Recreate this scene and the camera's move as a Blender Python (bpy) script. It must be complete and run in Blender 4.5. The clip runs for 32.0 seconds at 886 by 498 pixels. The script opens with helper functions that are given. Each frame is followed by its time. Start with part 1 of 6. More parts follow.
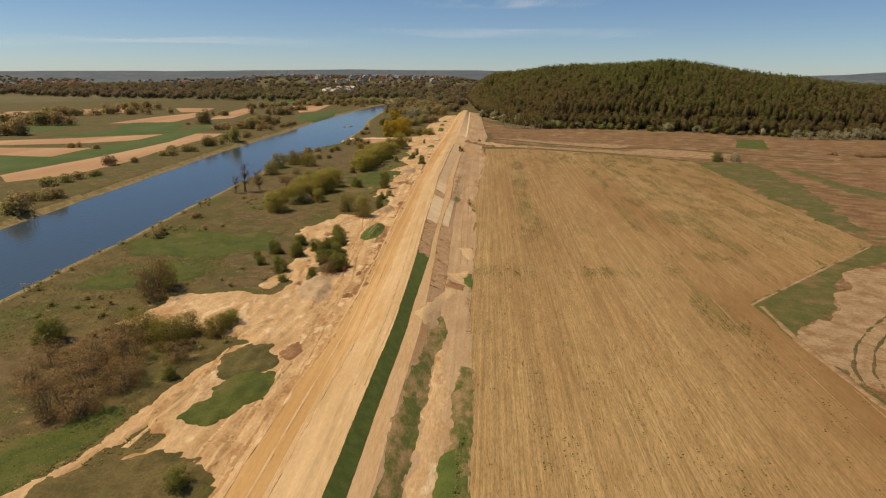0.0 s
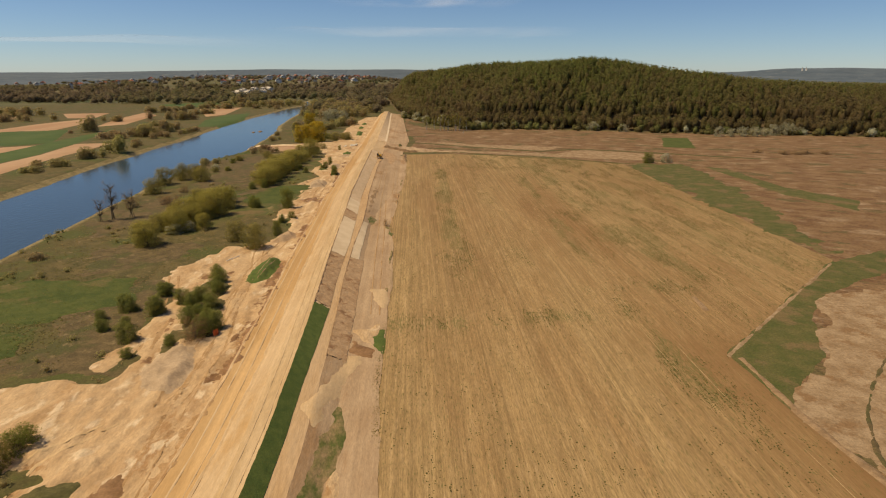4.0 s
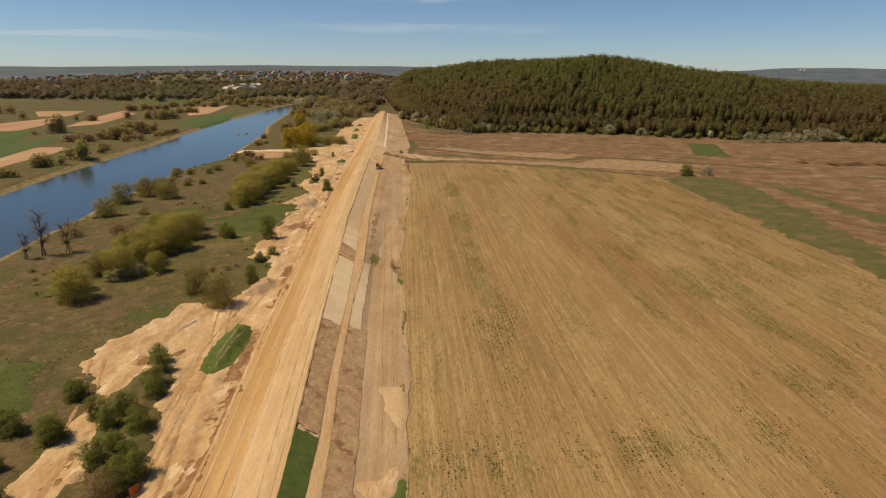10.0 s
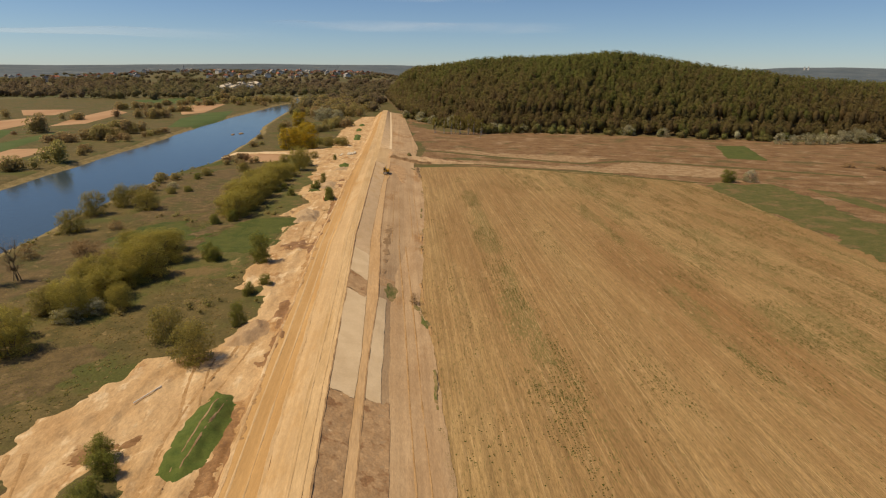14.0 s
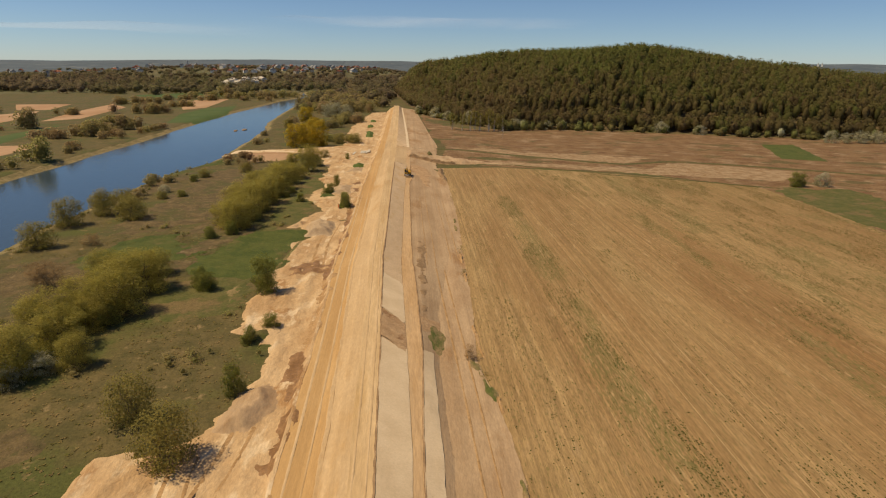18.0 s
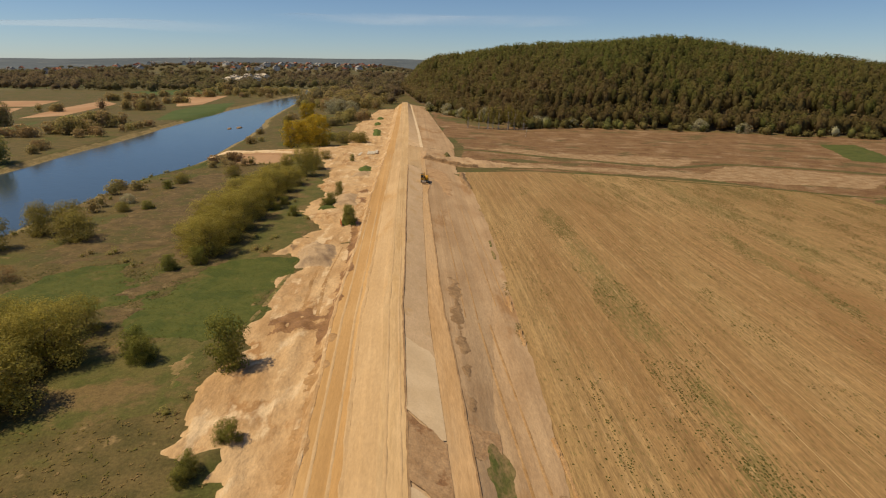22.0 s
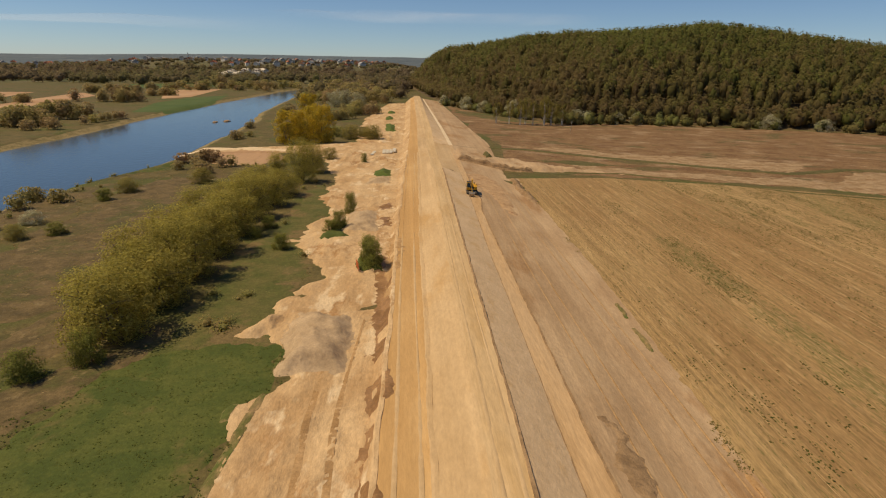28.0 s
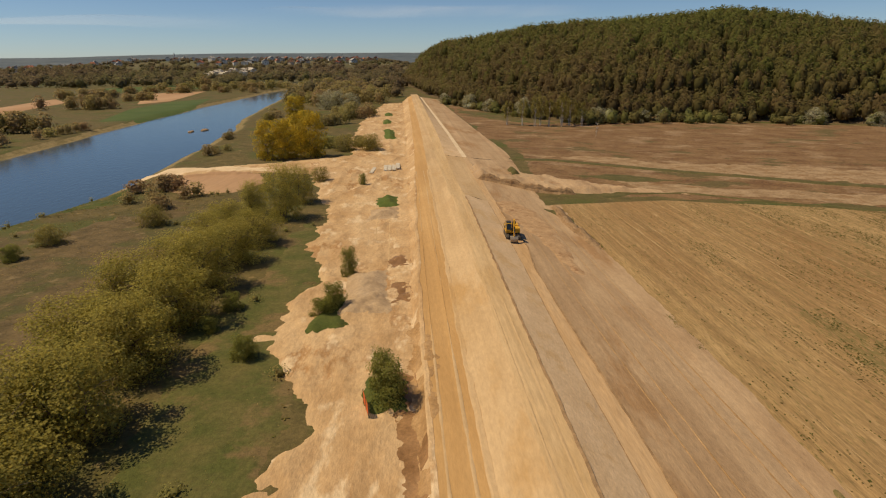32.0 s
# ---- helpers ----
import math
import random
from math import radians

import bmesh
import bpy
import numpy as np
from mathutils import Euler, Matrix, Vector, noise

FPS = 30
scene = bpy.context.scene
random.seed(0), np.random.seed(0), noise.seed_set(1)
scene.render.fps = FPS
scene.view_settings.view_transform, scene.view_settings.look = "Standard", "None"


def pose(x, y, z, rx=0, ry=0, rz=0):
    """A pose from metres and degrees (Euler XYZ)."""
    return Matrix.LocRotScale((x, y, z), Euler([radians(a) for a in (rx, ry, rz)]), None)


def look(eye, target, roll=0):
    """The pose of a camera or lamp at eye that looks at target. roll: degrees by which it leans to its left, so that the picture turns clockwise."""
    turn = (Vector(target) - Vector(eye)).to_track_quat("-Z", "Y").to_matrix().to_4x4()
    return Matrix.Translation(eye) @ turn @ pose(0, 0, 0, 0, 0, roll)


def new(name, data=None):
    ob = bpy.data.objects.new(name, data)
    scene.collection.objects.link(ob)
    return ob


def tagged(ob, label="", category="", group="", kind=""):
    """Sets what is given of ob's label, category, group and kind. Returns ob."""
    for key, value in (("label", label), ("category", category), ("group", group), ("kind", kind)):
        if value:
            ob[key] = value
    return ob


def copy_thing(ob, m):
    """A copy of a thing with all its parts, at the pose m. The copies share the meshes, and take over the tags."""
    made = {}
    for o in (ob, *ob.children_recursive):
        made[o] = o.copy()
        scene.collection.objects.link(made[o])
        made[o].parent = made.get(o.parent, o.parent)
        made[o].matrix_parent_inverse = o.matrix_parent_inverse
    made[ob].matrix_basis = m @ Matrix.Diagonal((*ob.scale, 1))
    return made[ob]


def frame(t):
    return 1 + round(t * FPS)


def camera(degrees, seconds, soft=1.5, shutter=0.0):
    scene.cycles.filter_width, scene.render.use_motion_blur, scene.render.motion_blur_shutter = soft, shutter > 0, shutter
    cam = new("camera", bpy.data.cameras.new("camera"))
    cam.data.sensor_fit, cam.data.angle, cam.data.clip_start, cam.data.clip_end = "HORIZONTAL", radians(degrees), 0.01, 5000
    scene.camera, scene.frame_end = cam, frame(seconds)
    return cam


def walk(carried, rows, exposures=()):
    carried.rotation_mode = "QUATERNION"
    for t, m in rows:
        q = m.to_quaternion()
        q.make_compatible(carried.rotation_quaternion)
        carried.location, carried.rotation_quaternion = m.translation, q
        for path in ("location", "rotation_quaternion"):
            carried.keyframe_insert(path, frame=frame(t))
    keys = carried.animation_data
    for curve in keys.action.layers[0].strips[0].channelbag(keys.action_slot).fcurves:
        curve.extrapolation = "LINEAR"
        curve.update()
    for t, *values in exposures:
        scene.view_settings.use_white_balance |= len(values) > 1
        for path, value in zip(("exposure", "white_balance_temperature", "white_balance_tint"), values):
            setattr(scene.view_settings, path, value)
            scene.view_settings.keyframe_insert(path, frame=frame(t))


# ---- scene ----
cam = camera(75.2, 32.0, soft=1.15)

S = 1.5  # metres to one unit of the plan below; the path is in metres
PATH = [
    (0, (-7.123, 1.689, 55.977), (-7.130, 4.559, 55.102), 0.4),
    (1, (-5.716, 11.397, 55.866), (-5.613, 14.265, 54.990), 0.2),
    (2, (-3.881, 20.820, 56.061), (-3.732, 23.683, 55.182), 0.0),
    (3, (-2.088, 29.974, 56.285), (-1.802, 32.829, 55.405), -0.2),
    (3.5, (-1.281, 34.509, 56.214), (-0.948, 37.359, 55.335), -0.2),
    (5.5, (0.900, 51.794, 56.407), (1.264, 54.639, 55.528), 0.1),
    (6, (0.819, 56.510, 56.465), (1.185, 59.354, 55.584), 0.1),
    (7, (0.095, 64.898, 56.781), (0.470, 67.740, 55.901), 0.3),
    (8, (-1.228, 73.423, 56.916), (-0.846, 76.264, 56.031), 0.4),
    (9, (-2.381, 82.084, 56.838), (-1.996, 84.924, 55.950), 0.4),
    (10, (-3.340, 90.298, 56.693), (-2.952, 93.136, 55.802), 0.4),
    (11, (-4.330, 99.261, 56.242), (-3.936, 102.097, 55.352), 0.4),
    (12, (-5.131, 107.964, 55.743), (-4.731, 110.800, 54.850), 0.4),
    (13, (-5.859, 116.565, 55.037), (-5.460, 119.401, 54.142), 0.5),
    (14, (-7.039, 124.864, 54.109), (-6.644, 127.701, 53.215), 0.5),
    (14.5, (-7.753, 128.904, 53.793), (-7.361, 131.740, 52.896), 0.6),
    (16.5, (-11.202, 146.991, 51.687), (-10.818, 149.828, 50.784), 0.6),
    (17, (-12.144, 151.667, 51.271), (-11.761, 154.502, 50.365), 0.6),
    (18, (-13.218, 161.742, 50.200), (-12.845, 164.576, 49.291), 0.6),
    (19, (-14.040, 173.061, 48.723), (-13.674, 175.896, 47.812), 0.5),
    (20, (-14.462, 184.038, 47.341), (-14.103, 186.873, 46.431), 0.6),
    (21, (-14.797, 195.577, 45.924), (-14.442, 198.413, 45.011), 0.7),
    (22, (-14.689, 206.832, 44.752), (-14.340, 209.668, 43.838), 0.6),
    (23, (-14.583, 218.142, 44.370), (-14.235, 220.978, 43.456), 0.7),
    (24, (-14.808, 229.790, 43.309), (-14.458, 232.626, 42.396), 0.8),
    (25, (-15.471, 241.740, 40.773), (-15.117, 244.576, 39.864), 0.9),
    (25.5, (-15.801, 246.165, 39.924), (-15.453, 249.002, 39.012), 0.8),
    (27.5, (-19.811, 267.695, 35.794), (-19.462, 270.531, 34.881), 0.9),
    (28, (-21.117, 273.051, 34.829), (-20.769, 275.888, 33.915), 1.0),
    (29, (-23.082, 283.375, 34.737), (-22.736, 286.210, 33.819), 0.8),
    (30, (-24.274, 294.358, 34.486), (-23.919, 297.192, 33.567), 0.9),
    (31, (-24.443, 305.109, 34.851), (-24.082, 307.941, 33.928), 0.7),
    (32, (-22.931, 315.552, 35.715), (-22.564, 318.377, 34.775), -0.4),
]
walk(cam, [(t, look(eye, target, roll)) for t, eye, target, roll in PATH],
     exposures=[(0, 0.06), (8, 0.05), (16, 0.04), (24, 0.0), (32, -0.05)])

# ---- light ----
world = bpy.data.worlds.new("sky")
scene.world = world
world.use_nodes = True
_wn = world.node_tree.nodes
_sky = _wn.new("ShaderNodeTexSky")
_sky.sky_type, _sky.sun_disc = "NISHITA", False
SUN_EL, SUN_AZ = 59.0, -84.0  # azimuth from +y towards +x
_sky.sun_elevation, _sky.sun_rotation = radians(SUN_EL), radians(SUN_AZ)
_sky.altitude, _sky.air_density, _sky.dust_density, _sky.ozone_density = 400, 0.8, 0.15, 6.0
world.node_tree.links.new(_sky.outputs[0], _wn["Background"].inputs[0])
_wn["Background"].inputs[1].default_value = 0.077
sun = new("sun", bpy.data.lights.new("sun", "SUN"))
sun.data.energy, sun.data.angle, sun.data.color = 4.3, radians(0.6), (1.0, 0.795, 0.50)
sun.rotation_euler = (radians(90 - SUN_EL), 0, radians(180 - SUN_AZ))

# ---- materials ----
def mat(name, a, b, scale=0.5, rough=0.95, bump=0.0, bump_scale=3.0, fine=None, fine_scale=6.0, stretch=None, turn=0.0,
        c=None, c_scale=0.05, c_lo=0.5, c_hi=0.62, metal=0.0, island=0.0, spec=0.25, d=None, d_scale=0.5, d_lo=0.6, d_hi=0.7, lines=None):
    """Two colours by a broad noise, a third by large blotches, grain by a fine noise, all in metres."""
    m = bpy.data.materials.new(name)
    m.use_nodes = True
    n, l = m.node_tree.nodes, m.node_tree.links
    bs = n["Principled BSDF"]
    bs.inputs["Roughness"].default_value, bs.inputs["Metallic"].default_value = rough, metal
    bs.inputs["Specular IOR Level"].default_value = spec
    geo = n.new("ShaderNodeNewGeometry")
    mp = n.new("ShaderNodeMapping")
    mp.vector_type = "TEXTURE"
    mp.inputs["Rotation"].default_value = (0, 0, radians(turn))
    mp.inputs["Scale"].default_value = [S * v for v in stretch or (1, 1, 1)]
    l.new(geo.outputs["Position"], mp.inputs["Vector"])

    def tex(s, detail=5, ro=0.6, src=mp):
        t = n.new("ShaderNodeTexNoise")
        t.inputs["Scale"].default_value, t.inputs["Detail"].default_value, t.inputs["Roughness"].default_value = s, detail, ro
        l.new(src.outputs[0], t.inputs["Vector"])
        return t.outputs["Fac"]

    def ramp(src, lo, hi):
        r = n.new("ShaderNodeMapRange")
        r.inputs["From Min"].default_value, r.inputs["From Max"].default_value = lo, hi
        l.new(src, r.inputs["Value"])
        return r.outputs["Result"]

    def mix(fac, x, y, kind="MIX"):
        q = n.new("ShaderNodeMix")
        q.data_type, q.blend_type = "RGBA", kind
        ins = [s for s in q.inputs if s.enabled]
        for s, v in zip(ins, (fac, x, y)):
            if isinstance(v, (tuple, float, int)):
                s.default_value = (*v, 1) if isinstance(v, tuple) else v
            else:
                l.new(v, s)
        return [s for s in q.outputs if s.enabled][0]

    col = mix(ramp(tex(scale), 0.38, 0.62), a, b)
    if c:
        col = mix(ramp(tex(c_scale, 6, 0.65), c_lo, c_hi), col, c)
    if d:
        col = mix(ramp(tex(d_scale, 4, 0.6), d_lo, d_hi), col, d)
    if lines:
        strength, s, long = lines
        m2 = n.new("ShaderNodeMapping")
        m2.vector_type = "TEXTURE"
        m2.inputs["Rotation"].default_value, m2.inputs["Scale"].default_value = (0, 0, radians(turn)), (S, S * long, S)
        l.new(geo.outputs["Position"], m2.inputs["Vector"])
        col = mix(strength, col, mix(ramp(tex(s, 4, 0.75, m2), 0.36, 0.64), (0.55, 0.55, 0.55), (1.4, 1.4, 1.4)), "MULTIPLY")
    if fine:
        g = ramp(tex(fine_scale, 8, 0.78), 0.3, 0.7)
        col = mix(fine, col, mix(g, (0.25, 0.25, 0.25), (1.6, 1.6, 1.6)), "MULTIPLY")
    if island:
        rv = ramp(geo.outputs["Random Per Island"], 0, 1)
        col = mix(island, col, mix(rv, (0.35, 0.35, 0.3), (1.7, 1.65, 1.5)), "MULTIPLY")
    l.new(col, bs.inputs["Base Color"])
    if bump:
        bp = n.new("ShaderNodeBump")
        bp.inputs["Strength"].default_value, bp.inputs["Distance"].default_value = 1.0, bump * S
        l.new(tex(bump_scale, 6, 0.65), bp.inputs["Height"])
        l.new(bp.outputs[0], bs.inputs["Normal"])
    return m


def leaf_mat(name, a, b, thru=0.5, scale=0.4):
    """Leaves: two colours by clump, changed a little leaf by leaf, with light coming through."""
    m = mat(name, a, b, scale=scale, rough=0.7, island=0.45, spec=0.15)
    n, l = m.node_tree.nodes, m.node_tree.links
    bs = n["Principled BSDF"]
    tr = n.new("ShaderNodeBsdfTranslucent")
    l.new(bs.inputs["Base Color"].links[0].from_socket, tr.inputs["Color"])
    mx = n.new("ShaderNodeMixShader")
    mx.inputs[0].default_value = thru
    l.new(bs.outputs[0], mx.inputs[1])
    l.new(tr.outputs[0], mx.inputs[2])
    l.new(mx.outputs[0], n["Material Output"].inputs["Surface"])
    return m


M = dict(
    meadow=mat("meadow", (0.090, 0.076, 0.026), (0.146, 0.110, 0.043), scale=0.3, bump=0.10, bump_scale=2.5, fine=0.55, fine_scale=3.0,
               c=(0.085, 0.090, 0.023), c_scale=0.075, c_lo=0.50, c_hi=0.60, d=(0.235, 0.17, 0.078), d_scale=0.45, d_lo=0.62, d_hi=0.70),
    lush=mat("lush_grass", (0.070, 0.088, 0.018), (0.092, 0.104, 0.023), scale=0.5, bump=0.05, bump_scale=4.0, fine=0.4, fine_scale=4.0,
             c=(0.135, 0.112, 0.038), c_scale=0.13, c_lo=0.56, c_hi=0.66, d=(0.060, 0.080, 0.016), d_scale=0.2, d_lo=0.52, d_hi=0.6),
    turf=mat("new_turf", (0.075, 0.108, 0.022), (0.105, 0.134, 0.029), scale=0.9, bump=0.05, bump_scale=6.0, fine=0.45, fine_scale=6.0),
    sand=mat("loose_sand", (0.43, 0.275, 0.135), (0.55, 0.385, 0.215), scale=0.22, bump=0.22, bump_scale=1.1, fine=0.34, fine_scale=3.0, stretch=(1, 2.2, 1), turn=-6,
             c=(0.37, 0.215, 0.095), c_scale=0.20, c_lo=0.56, c_hi=0.61, d=(0.62, 0.47, 0.295), d_scale=0.4, d_lo=0.56, d_hi=0.64),
    wet=mat("wet_sand", (0.20, 0.105, 0.04), (0.30, 0.17, 0.075), scale=0.5, rough=0.6, bump=0.05, bump_scale=2.0, fine=0.4, fine_scale=4),
    ochre=mat("ochre_fill", (0.45, 0.272, 0.110), (0.51, 0.322, 0.140), scale=0.2, bump=0.03, bump_scale=3, fine=0.18, fine_scale=5,
              stretch=(1, 5, 1), turn=-3, lines=(0.26, 0.55, 160), c=(0.55, 0.36, 0.17), c_scale=0.2, c_lo=0.54, c_hi=0.72),
    crest=mat("pale_sand_fill", (0.465, 0.320, 0.170), (0.525, 0.374, 0.212), scale=0.25, bump=0.05, bump_scale=1.5, fine=0.2, fine_scale=4,
              stretch=(1, 3, 1), turn=-3, lines=(0.2, 0.6, 140), c=(0.45, 0.285, 0.125), c_scale=0.15, c_lo=0.54, c_hi=0.66),
    grey_soil=mat("grey_soil", (0.54, 0.385, 0.23), (0.61, 0.445, 0.275), scale=0.4, bump=0.05, bump_scale=3, fine=0.25, fine_scale=4,
                  stretch=(1, 2, 1), turn=-3, c=(0.53, 0.36, 0.19), c_scale=0.3, c_lo=0.55, c_hi=0.62),
    brown_soil=mat("brown_soil", (0.235, 0.15, 0.078), (0.34, 0.225, 0.122), scale=0.6, bump=0.14, bump_scale=2.0, fine=0.4, fine_scale=3),
    tan_soil=mat("tan_soil", (0.372, 0.250, 0.142), (0.445, 0.314, 0.188), scale=0.3, bump=0.07, bump_scale=2.5, fine=0.28, fine_scale=4,
                 stretch=(1, 3, 1), turn=-4, lines=(0.28, 0.7, 120), c=(0.33, 0.20, 0.098), c_scale=0.10, c_lo=0.56, c_hi=0.64),
    mat_pale=mat("pale_matting", (0.60, 0.455, 0.285), (0.68, 0.53, 0.345), scale=0.3, bump=0.03, bump_scale=3, fine=0.16, fine_scale=5),
    crest_pale=mat("pale_crest_sand", (0.49, 0.338, 0.175), (0.565, 0.405, 0.225), scale=0.4, bump=0.05, bump_scale=2.0, fine=0.25, fine_scale=4,
                   stretch=(1, 6, 1), turn=-3, lines=(0.25, 0.9, 150), c=(0.49, 0.325, 0.15), c_scale=0.3, c_lo=0.54, c_hi=0.7),
    topsoil=mat("red_brown_topsoil", (0.375, 0.235, 0.122), (0.47, 0.31, 0.17), scale=0.7, bump=0.12, bump_scale=1.6, fine=0.4, fine_scale=3, c=(0.28, 0.155, 0.075), c_scale=0.5, c_lo=0.56, c_hi=0.64),
    spoil=mat("grey_brown_spoil", (0.39, 0.278, 0.166), (0.465, 0.340, 0.212), scale=0.5, bump=0.12, bump_scale=1.8, fine=0.35, fine_scale=3.5),
    weedy=mat("weedy_soil", (0.115, 0.115, 0.032), (0.30, 0.205, 0.10), scale=0.9, bump=0.06, bump_scale=4, fine=0.5, fine_scale=5, stretch=(1, 2, 1), turn=-5, c=(0.095, 0.110, 0.026), c_scale=0.5, c_lo=0.5, c_hi=0.58),
    rut=mat("packed_sand", (0.34, 0.205, 0.09), (0.43, 0.275, 0.135), scale=0.6, bump=0.06, bump_scale=3, fine=0.45, fine_scale=3.5),
    berm=mat("orange_sand", (0.43, 0.275, 0.135), (0.50, 0.335, 0.18), scale=0.5, bump=0.05, bump_scale=3, fine=0.3, fine_scale=4,
             stretch=(1, 8, 1), turn=-3, c=(0.47, 0.325, 0.185), c_scale=0.3, c_lo=0.45, c_hi=0.6),
    bank=mat("bank_reeds", (0.17, 0.135, 0.055), (0.28, 0.215, 0.10), scale=0.5, bump=0.15, bump_scale=2, fine=0.5, fine_scale=2),
    marsh=mat("dry_marsh", (0.155, 0.086, 0.039), (0.235, 0.146, 0.071), scale=0.22, bump=0.25, bump_scale=0.9, fine=0.85, fine_scale=2.2,
              stretch=(1.5, 1, 1), turn=-32, c=(0.32, 0.225, 0.135), c_scale=0.14, c_lo=0.54, c_hi=0.66, d=(0.125, 0.095, 0.038), d_scale=0.09, d_lo=0.57, d_hi=0.62),
    straw=mat("pale_straw", (0.255, 0.168, 0.088), (0.36, 0.255, 0.148), scale=0.35, bump=0.1, bump_scale=2, fine=0.5, fine_scale=2.5, c=(0.235, 0.14, 0.065), c_scale=0.3, c_lo=0.53, c_hi=0.62),
    drygrass=mat("dry_brown_grass", (0.098, 0.072, 0.032), (0.155, 0.11, 0.05), scale=0.45, bump=0.12, bump_scale=2, fine=0.55, fine_scale=3, c=(0.088, 0.082, 0.027), c_scale=0.12, c_lo=0.50, c_hi=0.6, d=(0.21, 0.155, 0.075), d_scale=0.5, d_lo=0.60, d_hi=0.70),
    mixed=mat("mixed_grass", (0.080, 0.088, 0.022), (0.125, 0.110, 0.036), scale=0.35, bump=0.1, bump_scale=2.5, fine=0.5, fine_scale=3, c=(0.165, 0.118, 0.05), c_scale=0.12, c_lo=0.52, c_hi=0.6),
    sedge=mat("dark_sedge", (0.082, 0.075, 0.025), (0.12, 0.102, 0.037), scale=0.4, bump=0.1, bump_scale=2, fine=0.5, fine_scale=2.5, c=(0.15, 0.105, 0.043), c_scale=0.15, c_lo=0.56, c_hi=0.64),
    plain=mat("distant_plain", (0.11, 0.10, 0.045), (0.16, 0.13, 0.06), scale=0.006, fine=0.4, fine_scale=0.05, c=(0.085, 0.10, 0.035), c_scale=0.004),
    plough=mat("ploughed_soil", (0.36, 0.215, 0.115), (0.44, 0.285, 0.165), scale=0.05, fine=0.2, fine_scale=1.0, stretch=(1, 8, 1), turn=-10),
    green_field=mat("green_field", (0.060, 0.095, 0.022), (0.085, 0.115, 0.03), scale=0.05, fine=0.2, fine_scale=1.0),
    floor=mat("forest_floor", (0.105, 0.075, 0.038), (0.14, 0.10, 0.05), scale=0.1, fine=0.4, fine_scale=1.0),
    # far ridges: distance haze is put into this blue-grey base colour
    ridge=mat("haze_tinted_far_woods", (0.078, 0.102, 0.125), (0.108, 0.132, 0.152), scale=0.012, fine=0.35, fine_scale=0.03, c=(0.18, 0.19, 0.185), c_scale=0.02, c_lo=0.60, c_hi=0.66),
    bark=mat("bark", (0.11, 0.09, 0.06), (0.17, 0.135, 0.09), scale=3, bump=0.03, bump_scale=12),
    birch_bark=mat("birch_bark", (0.62, 0.58, 0.50), (0.42, 0.38, 0.32), scale=2),
)
LEAF = dict(
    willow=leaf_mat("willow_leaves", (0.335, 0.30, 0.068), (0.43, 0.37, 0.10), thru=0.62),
    green=leaf_mat("green_leaves", (0.21, 0.225, 0.05), (0.265, 0.26, 0.068), thru=0.6),
    dark=leaf_mat("dark_green_leaves", (0.215, 0.235, 0.055), (0.275, 0.275, 0.075), thru=0.6),
    yellow=leaf_mat("yellow_blossom", (0.55, 0.40, 0.035), (0.42, 0.33, 0.05), thru=0.6),
    brown=leaf_mat("brown_twigs", (0.24, 0.15, 0.065), (0.30, 0.20, 0.09), thru=0.2),
    olive=leaf_mat("olive_leaves", (0.27, 0.235, 0.065), (0.33, 0.285, 0.088), thru=0.6),
    white=leaf_mat("white_blossom", (0.55, 0.52, 0.38), (0.34, 0.33, 0.18)),
)


# ---- plan ----
def vnoise(x, y, wl, seed=0):
    """Smooth value noise from -1 to 1 with a wavelength in metres."""
    x, y = np.asarray(x, float) / wl + 131.7 * seed, np.asarray(y, float) / wl + 57.3 * seed
    xi, yi = np.floor(x), np.floor(y)
    u, v = x - xi, y - yi
    u, v = u * u * (3 - 2 * u), v * v * (3 - 2 * v)

    def h(a, b):
        s = np.sin(a * 127.1 + b * 311.7 + seed * 17.17) * 43758.5453
        return (s - np.floor(s)) * 2 - 1

    return (h(xi, yi) * (1 - u) + h(xi + 1, yi) * u) * (1 - v) + (h(xi, yi + 1) * (1 - u) + h(xi + 1, yi + 1) * u) * v


def fnoise(x, y, wl, seed=0, octaves=4):
    return sum(vnoise(x, y, wl / 2**k, seed + k) / 1.8**k for k in range(octaves)) / 1.6


def sstep(a, b, x):
    t = np.clip((np.asarray(x, float) - a) / (b - a), 0, 1)
    return t * t * (3 - 2 * t)


def line_dist(px, py, pts):
    """Distance to a polyline and the values (third number of its points) at the nearest place."""
    best, val = np.full(np.shape(px), 1e9), np.zeros(np.shape(px))
    for a, b in zip(pts[:-1], pts[1:]):
        dx, dy = b[0] - a[0], b[1] - a[1]
        t = np.clip(((px - a[0]) * dx + (py - a[1]) * dy) / (dx * dx + dy * dy), 0, 1)
        d = np.hypot(px - a[0] - t * dx, py - a[1] - t * dy)
        near = d < best
        best = np.where(near, d, best)
        if len(a) > 2:
            val = np.where(near, a[2] + t * (b[2] - a[2]), val)
    return best, val


def poly_sd(px, py, pts):
    """Signed distance to a closed outline, positive inside."""
    d, _ = line_dist(px, py, [*pts, pts[0]])
    inside = np.zeros(np.shape(px), bool)
    for a, b in zip(pts, [*pts[1:], pts[0]]):
        if a[1] != b[1]:
            hit = ((a[1] > py) != (b[1] > py)) & (px < (b[0] - a[0]) * (py - a[1]) / (b[1] - a[1]) + a[0])
            inside ^= hit
    return np.where(inside, d, -d)


